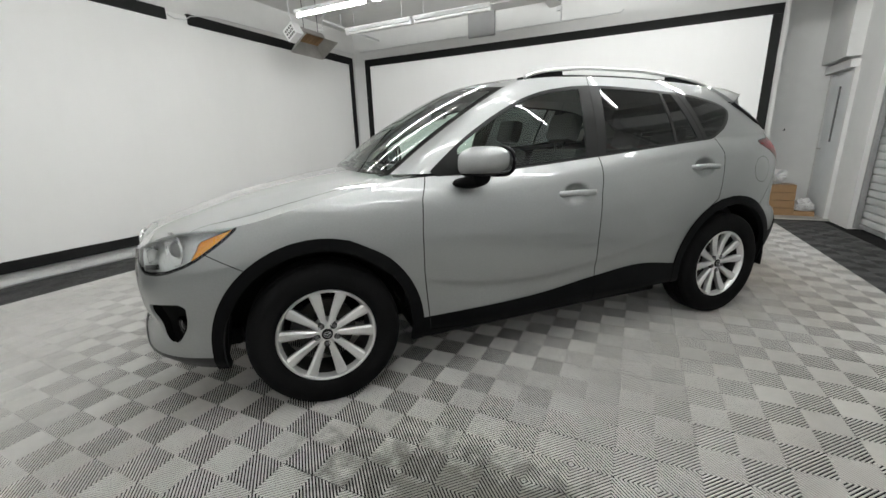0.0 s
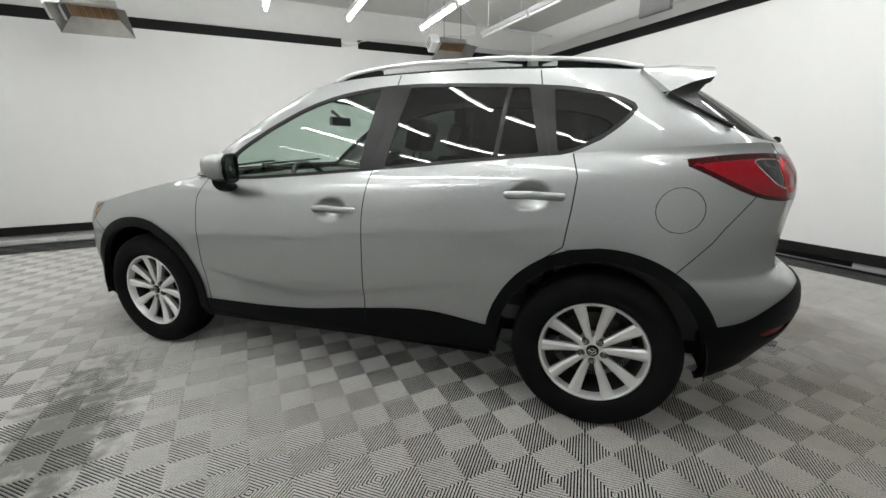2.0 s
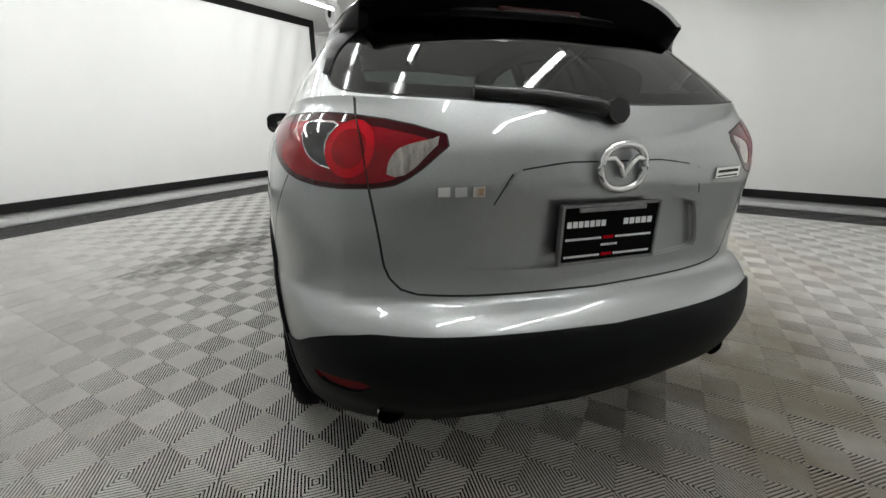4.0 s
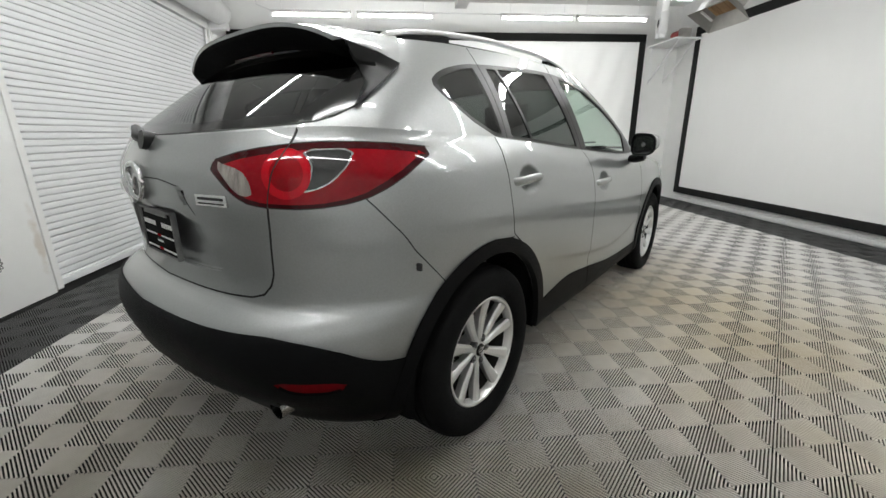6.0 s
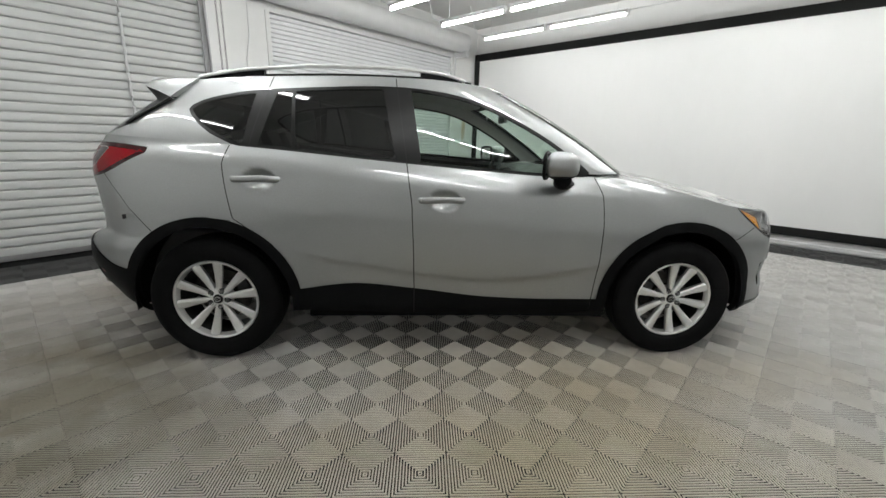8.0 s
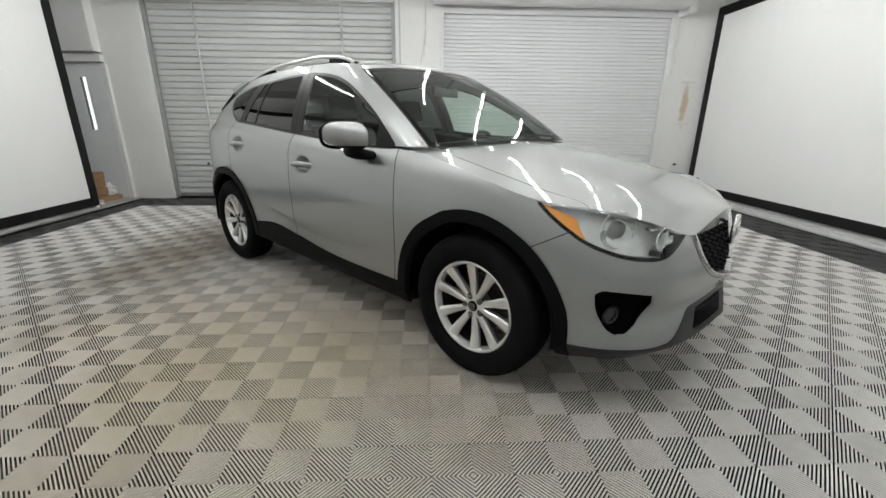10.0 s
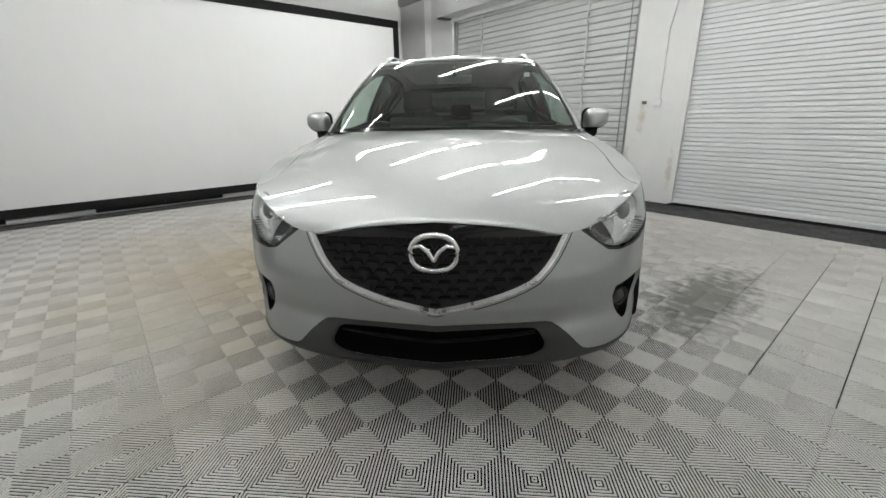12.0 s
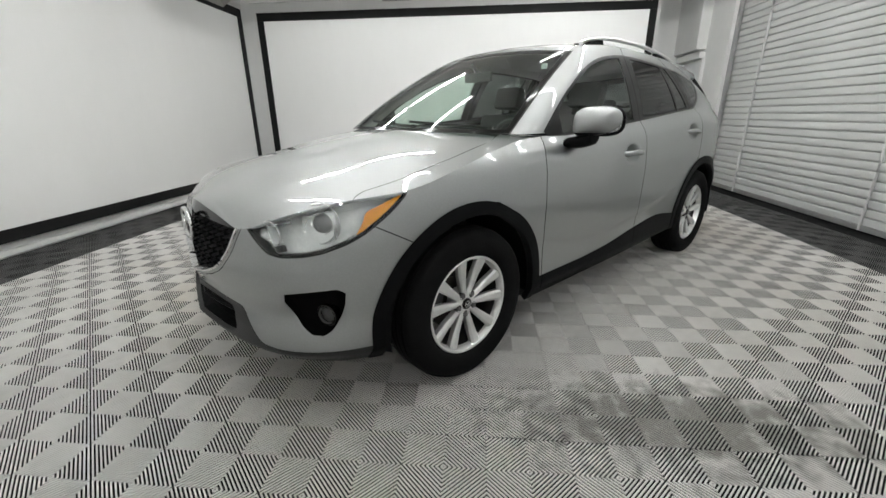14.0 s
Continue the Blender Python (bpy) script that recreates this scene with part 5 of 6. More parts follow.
# each run of panel gap is a part of its own, on either side
tri = np.where(skin.l == "seam")[0]
_, key = np.unique(skin.v[skin.t[tri]].reshape(-1, 3).round(4), axis=0, return_inverse=True)
key = key.reshape(-1, 3)
run = np.arange(key.max() + 1)
for _ in range(400):
    low = run[key].min(1)
    fresh = run.copy()
    for k in range(3):
        np.minimum.at(fresh, key[:, k], low)
    fresh = fresh[fresh]
    if (fresh == run).all():
        break
    run = fresh
for k in np.unique(run[key[:, 0]]):
    mine = tri[run[key[:, 0]] == k]
    skin.l[mine] = "gap_now"
    centre = (np.abs(skin.v[skin.t[mine]][..., 1]) < 1e-3).any()
    for side in (("both",) if centre else ("left", "right")):
        if len(mine) > 12:
            panel("panel_gap", ["gap_now"], seam_dark, body_frame, side)
    skin.l[mine] = "seam"
windscreen = panel("windscreen", ["windscreen"], glass_front, car, label="green tinted laminated windscreen")
panel("black_edge", ["windscreen_edge"], gloss_black, windscreen)
tailgate = panel("tailgate", ["tailgate"], paint, car, thick=EDGE)
panel("garnish", ["garnish"], paint, tailgate, thick=0.012)
panel("plate_well", ["plate_well"], paint, tailgate, thick=-0.0125)
panel("headliner", ["roof"], lining_grey, body_frame, extra=-0.03)
panel("inner_trim", ["tailgate", "bumper_rear", "garnish", "plate_well"], plastic_dark, body_frame, extra=-0.07)
panel("rear_window", ["rear_glass"], glass_dark, tailgate, label="dark privacy rear window")
panel("window_edge", ["rear_glass_edge"], gloss_black, tailgate)
for side in ("left", "right"):
    panel("fender", ["fender", "fender_top"], paint, car, side, thick=EDGE)
    quarter = panel("quarter_panel", ["quarter"] + (["fuel_flap", "flap_gap"] if side == "right" else []), paint, car, side, thick=EDGE)
    if side == "left":
        panel("fuel_flap", ["fuel_flap"], paint, quarter, side)
        panel("flap_gap", ["flap_gap"], seam_dark, quarter, side)
    panel("quarter_window", ["pane_quarter"], glass_dark, quarter, side, label="dark privacy quarter window")
    panel("sill_cladding", ["sill"], clad, car, side, thick=0.02, label="black plastic sill cladding")
    panel("wheel_arch_trim", ["arch_front"], clad, car, side, thick=0.03, label="black plastic wheel arch trim")
    panel("wheel_arch_trim", ["arch_rear"], clad, car, side, thick=0.03, label="black plastic wheel arch trim")
    panel("window_surround", ["surround"], satin_black, car, side, thick=0.012, label="black window surround and pillar covers")
    fd = panel("front_door", ["door_front"], paint, car, side, thick=EDGE)
    rd = panel("rear_door", ["door_rear"], paint, car, side, thick=EDGE)
    panel("window", ["pane_front"], glass_front, fd, side, label="green tinted front door window")
    panel("window", ["pane_rear"], glass_dark, rd, side, label="dark privacy rear door window")
    panel("fixed_window", ["pane_fixed"], glass_dark, rd, side, label="dark fixed triangular pane")
    lamp_ob = panel("headlight", ["headlight", "head_amber", "head_dark", "head_rim"], glass_lamp, car, side, label="clear headlight with amber turn signal")
    tail_ob = panel("tail_light", ["tail_red"], lens_red, car, side, thick=0.02, label="red tail light wrapping the corner")
    panel("lamp_rim", ["tail_rim"], lens_rim, tail_ob, side, label="dark red lamp rim")
    panel("chrome_frame", ["tail_ring"], lamp_chrome, tail_ob, side, label="bright chrome edge round the signal lens")
    panel("stop_lamp", ["tail_bright"], lens_bright, tail_ob, side, extra=-0.001, label="bright red round stop lamp")
    panel("stop_lamp_core", ["tail_core"], lens_core, tail_ob, side, extra=-0.001, label="deep red stop lamp core")
    panel("signal_lamp", ["tail_smoke"], lens_smoke, tail_ob, side, extra=-0.001, label="smoked signal lens")
    panel("reverse_lamp", ["tail_clear"], lens_clear, tail_ob, side, extra=-0.001, label="clear reversing lens")
    fog_ob = panel("fog_lamp_bezel", ["fog"], void_black, front_bumper, side, thick=-0.032, label="black triangular fog lamp pocket")
    part_of[side] = {"fd": fd, "rd": rd, "head": lamp_ob, "fog": fog_ob}
    # reflector bowl behind the headlight cover: dark inboard, bright in the middle, amber at the tip
    panel("lamp_housing", ["headlight"], lamp_facets, lamp_ob, side, extra=-0.060, thick=-0.056)
    panel("turn_signal", ["head_amber"], amber, lamp_ob, side, extra=-0.010, label="amber turn signal")
    panel("inner_housing", ["head_dark"], gloss_black, lamp_ob, side, extra=-0.085, thick=-0.080, label="dark inner lamp housing")
    panel("lamp_rim", ["head_rim"], gloss_black, lamp_ob, side, extra=-0.003, thick=0.05, label="black lamp surround")
    panel("rear_reflector", ["reflector"], reflector_red, rear_bumper, side, thick=-0.008, label="red rear reflector")
    panel("inner_trim", ["door_front", "door_rear", "quarter", "fender"], plastic_dark, body_frame, side, extra=-0.055)
    panel("pillar_trim", ["body_frame"], lining_grey, body_frame, side, extra=-0.022)

# ---- the car: wheels, fittings, cabin ----
def nose_x(y, z):
    """Where the nose's surface stands at a width and height."""
    s = np.linspace(0.0, 1.0, 240)
    x, w = around(s, np.full_like(s, z))
    return float(np.interp(abs(y), w, x))


def tail_x(y, z):
    s = np.linspace(3.0, 2.0, 240)
    x, w = around(s, np.full_like(s, z))
    return float(np.interp(abs(y), w, x))


def blade(bm, a, b, wa, wb, ta, tb, lift):
    """A tapered wheel spoke from radius a to b in the XZ plane; its face slopes to one side."""
    rows = []
    for r, w, y in ((a, wa, ta), ((a + b) * 0.55, wa + (wb - wa) * 0.55, ta + (tb - ta) * 0.35), (b, wb, tb)):
        rows.append([bm.verts.new(p) for p in ((-w, y - lift, r), (-w * 0.45, y, r), (w * 0.6, y - 0.002, r), (w, y - lift * 1.4, r), (w * 0.8, y - 0.036, r), (-w * 0.8, y - 0.036, r))])
    for p, q in zip(rows, rows[1:]):
        for k in range(6):
            bm.faces.new((p[k], p[(k + 1) % 6], q[(k + 1) % 6], q[k]))
    bm.faces.new(rows[0][::-1])
    bm.faces.new(rows[-1])


tyre_mesh = finish("tyre", lathe([(0.232, 0.082), (0.240, 0.098), (0.262, 0.108), (0.300, 0.113), (0.330, 0.108), (0.348, 0.096), (0.356, 0.080), (0.361, 0.062), (0.352, 0.061), (0.352, 0.052), (0.362, 0.051), (0.363, 0.022), (0.354, 0.021), (0.354, 0.012), (0.363, 0.011), (0.363, -0.011), (0.354, -0.012), (0.354, -0.021), (0.363, -0.022), (0.362, -0.051), (0.352, -0.052), (0.352, -0.061), (0.361, -0.062), (0.356, -0.080), (0.345, -0.098), (0.300, -0.112), (0.250, -0.105), (0.225, -0.085)], 72), rubber, smooth=40)
rim_bm = lathe([(0.232, 0.080), (0.235, 0.089), (0.230, 0.093), (0.222, 0.090), (0.216, 0.078), (0.211, 0.056)], 72)
rim_mesh = finish("rim", rim_bm, alloy, smooth=40)
# barrel colour holds brake dust and the shadow behind the spokes
barrel_mesh = finish("barrel", lathe([(0.2112, 0.057), (0.204, 0.02), (0.198, -0.03), (0.205, -0.085), (0.225, -0.095)], 60), material("shaded and brake-dusted barrel", hsv(0.022, 1.02, 1, 0.97), 0.5, metal=0.5, spread=0.3, scale=14), smooth=40)
# dark disc on the hub face, painting in the shade of a sunk nut
pocket_mesh = finish("nut_pocket", lathe([(0.0, 0.0655), (0.0125, 0.0655), (0.0155, 0.068), (0.0165, 0.066), (0.0165, 0.05)], 20), dark_steel, smooth=30)
spoke_bm = bmesh.new()
blade(spoke_bm, 0.034, 0.226, 0.0125, 0.0290, 0.066, 0.087, 0.007)
bmesh.ops.recalc_face_normals(spoke_bm, faces=spoke_bm.faces)
bmesh.ops.bevel(spoke_bm, geom=list(spoke_bm.edges), offset=0.0012, segments=1, affect="EDGES")
spoke_mesh = finish("spoke", spoke_bm, alloy, smooth=14)
hub_mesh = finish("hub", lathe([(0.0, 0.066), (0.030, 0.066), (0.045, 0.064), (0.060, 0.058), (0.066, 0.045), (0.066, 0.0), (0.0, 0.0)], 40), alloy, smooth=30)
cap_mesh = finish("centre_cap", lathe([(0.0, 0.073), (0.020, 0.073), (0.026, 0.071), (0.028, 0.064)], 32), gloss_black, smooth=40)
ring_bm = bmesh.new()
tube(ring_bm, [(0.017 * math.cos(a), 0.074, 0.014 * math.sin(a)) for a in np.linspace(0, math.tau, 24, endpoint=False)], 0.0022, 6, closed=True)
tube(ring_bm, [(-0.015, 0.074, 0.005), (-0.004, 0.074, 0.001), (0.0, 0.074, -0.007), (0.004, 0.074, 0.001), (0.015, 0.074, 0.005)], 0.002, 6)
ring_mesh = finish("cap_emblem", ring_bm, chrome, smooth=True)
nut_bm = bmesh.new()
rod(nut_bm, (0, 0.040, 0), (0, 0.071, 0), 0.0095, 6)
rod(nut_bm, (0, 0.071, 0), (0, 0.076, 0), 0.008, 12, 0.004)
nut_mesh = finish("wheel_nut", nut_bm, chain_steel, smooth=30)
disc_mesh = finish("brake_disc", lathe([(0.03, -0.005), (0.075, -0.005), (0.078, -0.022), (0.148, -0.022), (0.148, -0.046), (0.03, -0.046)], 48), rust_disc, smooth=30)
cal_bm = bmesh.new()
box(cal_bm, -0.05, 0.05, -0.06, 0.012, 0.10, 0.165, 0.012)
cal_mesh = finish("brake_caliper", cal_bm, dark_steel, smooth=30)
valve_mesh = finish("valve", rod(bmesh.new(), (0, 0.06, 0.205), (0, 0.085, 0.198), 0.004, 8), rubber)


def wheel(x, y, spin):
    turn = 0 if y > 0 else 180
    w = new("wheel", tyre_mesh)
    w.name = "wheel"
    w.parent = car
    w.matrix_local = pose(x, y, 0.361, 0, 0, turn)
    tagged(w, "ten-spoke silver alloy wheel with black tyre")
    child("rim", rim_mesh, w)
    child("barrel", barrel_mesh, w, label="dusty inner barrel with shade in its colour")
    for k in range(10):
        child("spoke", spoke_mesh, w, pose(0, 0, 0, 0, spin + k * 36 + (1.5 if k % 2 else -1.5), 0))
    child("hub", hub_mesh, w)
    child("centre_cap", cap_mesh, w)
    child("cap_emblem", ring_mesh, w, pose(0, 0, 0, 0, spin * 0.4, 0))
    for k in range(5):
        a = radians(spin + 18 + k * 72)
        child("nut_pocket", pocket_mesh, w, pose(0.0505 * math.sin(a), 0, 0.0505 * math.cos(a)), "dark disc for the shade in a nut pocket")
        child("wheel_nut", nut_mesh, w, pose(0.0505 * math.sin(a), 0, 0.0505 * math.cos(a)))
    child("brake_disc", disc_mesh, w)
    child("brake_caliper", cal_mesh, w, pose(0, 0, 0, 0, 70 if x > 0 else -70, 0))
    child("valve", valve_mesh, w, pose(0, 0, 0, 0, spin + 18, 0))


wheel(1.332, 0.792, 12)
wheel(-1.345, 0.792, 20)
wheel(1.342, -0.792, 5)
wheel(-1.345, -0.792, 28)

# wheel housings, underbody
for x in (1.338, -1.345):
    for sy in (1, -1):
        bm = bmesh.new()
        prof = [(0.432, 0.905), (0.445, 0.86), (0.46, 0.46), (0.05, 0.46)]
        rows = []
        for a in np.linspace(radians(-8), radians(188), 36):
            rows.append([bm.verts.new((x + r * math.cos(a), sy * (yy - (0.02 if i == 0 else 0)), max(0.24, 0.36 + r * math.sin(a)))) for i, (r, yy) in enumerate(prof)])
        for p, q in zip(rows, rows[1:]):
            for k in range(3):
                bm.faces.new((p[k], p[k + 1], q[k + 1], q[k]))
        part("wheel_housing", bm, clad, car, "black plastic wheel housing")
part("underbody", boxes((-1.95, 2.0, -0.44, 0.44, 0.205, 0.40), (-0.86, 0.86, -0.78, 0.78, 0.215, 0.36), (-2.02, -1.75, -0.60, 0.60, 0.38, 0.45), (1.75, 2.05, -0.52, 0.52, 0.235, 0.33), (0.3, 0.9, -0.70, 0.70, 0.36, 0.9), bevel=0.02), clad, car, "dark underbody")
# door handles, mirrors
for side, sy in (("left", 1), ("right", -1)):
    for key, hx, hz in (("fd", -0.082, 0.950), ("rd", -1.062, 1.047)):
        yo = float(side_y(np.array(hx + 0.13), np.array(hz)))
        bm = bmesh.new()
        pts = [(hx + 0.125 - 0.25 * t, sy * (yo - 0.012 + 0.034 * math.sin(math.pi * min(1, max(0, t))) ** 0.5), hz + 0.004 - 0.010 * abs(t - 0.4)) for t in np.linspace(0, 1, 15)]
        tube(bm, pts, 0.0125, 10)
        for vert in bm.verts:
            vert.co.z = hz + (vert.co.z - hz) * 1.4
        handle = part("door_handle", bm, paint, part_of[side][key], "body-coloured door handle", smooth=60)
        if key == "fd":
            part("key_cylinder", rod(bmesh.new(), (hx - 0.105, sy * (yo + 0.004), hz), (hx - 0.105, sy * (yo + 0.016), hz), 0.008, 16), steel_grey, handle)
    mirror = new("door_mirror")
    mirror.parent = car
    tagged(mirror, "silver door mirror on a black foot")
    bm = bmesh.new()
    bmesh.ops.create_uvsphere(bm, u_segments=40, v_segments=24, radius=1)
    for vert in bm.verts:
        q = vert.co
        q = Vector([math.copysign(abs(c) ** 0.72, c) for c in q])
        taper = 1 - 0.32 * (q.y + 1) / 2
        x = 0.545 + 0.085 * q.x * (1.35 if q.x > 0 else 0.75) + 0.020 - 0.085 * (q.y + 1) / 2
        y = 0.972 + 0.090 * q.y
        z = 1.150 + 0.088 * taper * q.z * (0.92 if q.z < 0 else 1.0) + 0.012 * q.y
        vert.co = (x, sy * y, z)
    if sy < 0:
        bmesh.ops.reverse_faces(bm, faces=bm.faces)
    under = bm.copy()
    for b, keep_up in ((bm, True), (under, False)):
        bmesh.ops.bisect_plane(b, geom=list(b.verts) + list(b.edges) + list(b.faces), plane_co=(0, 0, 1.098), plane_no=(0, 0, 1), clear_inner=keep_up, clear_outer=not keep_up)
    part("mirror_cap", bm, paint, mirror, smooth=60)
    part("mirror_base", under, clad, mirror, "black lower mirror housing", smooth=60)
    bm = bmesh.new()
    ring = [(0.4765, 0.972 + 0.077 * math.copysign(abs(math.cos(a)) ** 0.6, math.cos(a)), 1.150 + 0.064 * math.copysign(abs(math.sin(a)) ** 0.6, math.sin(a)) * (1 - 0.12 * math.cos(a))) for a in np.linspace(0, math.tau, 40, endpoint=False)]
    face = bm.faces.new([bm.verts.new((x, sy * y, z)) for x, y, z in ring])
    bmesh.ops.solidify(bm, geom=[face], thickness=0.006)
    for vert in bm.verts:
        vert.co.x = min(max(vert.co.x, 0.470), 0.480) + 0.025 - 0.47 * (abs(vert.co.y) - 0.882)
    part("mirror_glass", bm, chrome, mirror, "mirror glass")
    bm = bmesh.new()
    ring = [(0.501 - 0.47 * (0.090 + 0.080 * math.copysign(abs(math.cos(a)) ** 0.6, math.cos(a))), sy * (0.972 + 0.080 * math.copysign(abs(math.cos(a)) ** 0.6, math.cos(a))), 1.150 + 0.066 * math.copysign(abs(math.sin(a)) ** 0.6, math.sin(a)) * (1 - 0.12 * math.cos(a))) for a in np.linspace(0, math.tau, 40, endpoint=False)]
    tube(bm, ring, 0.009, 8, closed=True)
    part("mirror_bezel", bm, clad, mirror, "black mirror bezel", smooth=60)
    bm = bmesh.new()
    rows = []
    for t in np.linspace(0, 1, 8):
        c = Vector((0.60 - 0.05 * t, 0.862 + 0.11 * t, 1.047 + 0.035 * t ** 2))
        rx, rz = 0.060 - 0.012 * t, 0.026 + 0.018 * t
        rows.append([bm.verts.new((c.x + rx * math.cos(a), sy * c.y, c.z + rz * math.sin(a))) for a in np.linspace(0, math.tau, 16, endpoint=False)])
    for p, q in zip(rows, rows[1:]):
        for k in range(16):
            bm.faces.new((p[k], p[(k + 1) % 16], q[(k + 1) % 16], q[k]))
    bm.faces.new(rows[-1])
    bm.faces.new(rows[0])
    bmesh.ops.recalc_face_normals(bm, faces=bm.faces)
    part("mirror_foot", bm, clad, mirror, "black mirror foot", smooth=60)

    # roof rail: a satin bar over two dark feet
    bm = bmesh.new()
    rise = curve((0.06, 1.600), (-0.02, 1.627), (-0.14, 1.645), (-0.45, 1.662), (-0.75, 1.662), (-1.08, 1.644), (-1.33, 1.614), (-1.47, 1.584))
    xs = np.linspace(0.06, -1.47, 60)
    rows = []
    for x in xs:
        y = 0.505 - 0.02 * max(0, -x - 0.9) + 0.7 * (float(roof_w(x)) - 0.548)
        rows.append([bm.verts.new((x, sy * (y + 0.017 * math.copysign(abs(math.cos(a)) ** 0.7, math.cos(a))), float(rise(x)) + 0.011 * math.sin(a))) for a in np.linspace(0, math.tau, 12, endpoint=False)])
    for p, q in zip(rows, rows[1:]):
        for k in range(12):
            bm.faces.new((p[k], p[(k + 1) % 12], q[(k + 1) % 12], q[k]))
    bm.faces.new(rows[0])
    bm.faces.new(rows[-1])
    bmesh.ops.recalc_face_normals(bm, faces=bm.faces)
    rail = part("roof_rail", bm, alloy, car, "satin silver roof rail", smooth=60)
    for a, b in ((0.045, -0.20), (-1.10, -1.455)):
        bm = bmesh.new()
        ts = np.linspace(a, b, 14)
        up = [bm.verts.new((x, sy * (0.510 - 0.02 * max(0, -x - 0.9) + 0.7 * (float(roof_w(x)) - 0.548)), float(rise(x)) - 0.004)) for x in ts]
        up2 = [bm.verts.new((x, sy * (0.480 - 0.02 * max(0, -x - 0.9) + 0.7 * (float(roof_w(x)) - 0.548)), float(rise(x)) - 0.004)) for x in ts]
        lo = [bm.verts.new((x, sy * (0.517 - 0.02 * max(0, -x - 0.9) + 0.7 * (float(roof_w(x)) - 0.548)), float(roof_z(x)) + 0.002)) for x in ts]
        lo2 = [bm.verts.new((x, sy * (0.470 - 0.02 * max(0, -x - 0.9) + 0.7 * (float(roof_w(x)) - 0.548)), float(roof_z(x)) + 0.008)) for x in ts]
        for i in range(13):
            for p, q in ((up, lo), (up2, lo2), (up, up2)):
                bm.faces.new((p[i], p[i + 1], q[i + 1], q[i]))
        for i in (0, 13):
            bm.faces.new((up[i], up2[i], lo2[i], lo[i]))
        bmesh.ops.recalc_face_normals(bm, faces=bm.faces)
        part("rail_foot", bm, clad, rail, "dark rail foot")
    bm = bmesh.new()
    tube(bm, [(x, sy * (0.492 + 0.7 * (float(roof_w(x)) - 0.548)), float(roof_z(x)) + 0.014) for x in np.linspace(0.1, -1.5, 30)], 0.006, 6)
    part("roof_gutter", bm, satin_black, rail, "black roof joint strip")

# roof spoiler: carries the roof on to the rear, folds down at both ends
bm, bu = bmesh.new(), bmesh.new()
top_rows, low_rows = [], []
for k in np.linspace(-1, 1, 61):
    e, sg = abs(k), (1 if k >= 0 else -1)
    if e <= 0.8:
        y = 0.551 * e / 0.8
        root = Vector((-1.44 - 0.023 * (y / 0.551) ** 2, y, float(roof_z(-1.46)) + 0.05 * (1 - (y / 0.548) ** 2) + 0.006))
        yt = 0.548 * e / 0.8
        tip = Vector((-1.79 + 0.050 * (yt / 0.548) ** 2.5, yt, 1.606 - 0.078 * (yt / 0.548) ** 3.6))
        low = Vector((-1.650, y * 0.98, 1.466 - 0.02 * e))
    else:
        f = (e - 0.8) / 0.2
        root = Vector((-1.463, 0.551, 1.562)).lerp(Vector((-1.560, 0.660, 1.460)), f) + Vector((0, 0.006, 0.002)) * math.sin(math.pi * f)
        tip = Vector((-1.74, 0.548, 1.528)).lerp(Vector((-1.722, 0.584, 1.517)), f) + Vector((0, 0.003, 0.002)) * math.sin(math.pi * f)
        low = Vector((-1.650, 0.540, 1.456)).lerp(Vector((-1.672, 0.580, 1.452)), f)
    mid = (root + tip) / 2 + Vector((0, 0.004 * e, 0.012 * (1 - e) + 0.006))
    lip = tip + Vector((0.002, -0.003, -0.012 * (1 - max(0, e - 0.8) / 0.2)))
    flange = root + Vector((0.012, -0.025 if e > 0.8 else 0, -0.022))
    sec = [flange, root, mid, tip, lip]
    und = [lip, lip.lerp(low, 0.12) + Vector((0, 0, -0.008)), lip.lerp(low, 0.5) + Vector((0.012, 0, 0.004)), low]
    top_rows.append([bm.verts.new((p.x, sg * p.y, p.z)) for p in sec])
    low_rows.append([bu.verts.new((p.x, sg * p.y, p.z)) for p in und])
for b, rows in ((bm, top_rows), (bu, low_rows)):
    for p, q in zip(rows, rows[1:]):
        for k in range(len(p) - 1):
            b.faces.new((p[k], p[k + 1], q[k + 1], q[k]))
    bmesh.ops.recalc_face_normals(b, faces=b.faces)
spoiler = part("roof_spoiler", bm, paint, car, "silver roof spoiler with black underside", smooth=50)
part("underside", bu, void_black, spoiler, "black underside", smooth=50)
part("high_stop_lamp", boxes((-1.722, -1.69, -0.15, 0.15, 1.520, 1.538), bevel=0.004), lens_rim, spoiler, "red high stop lamp")
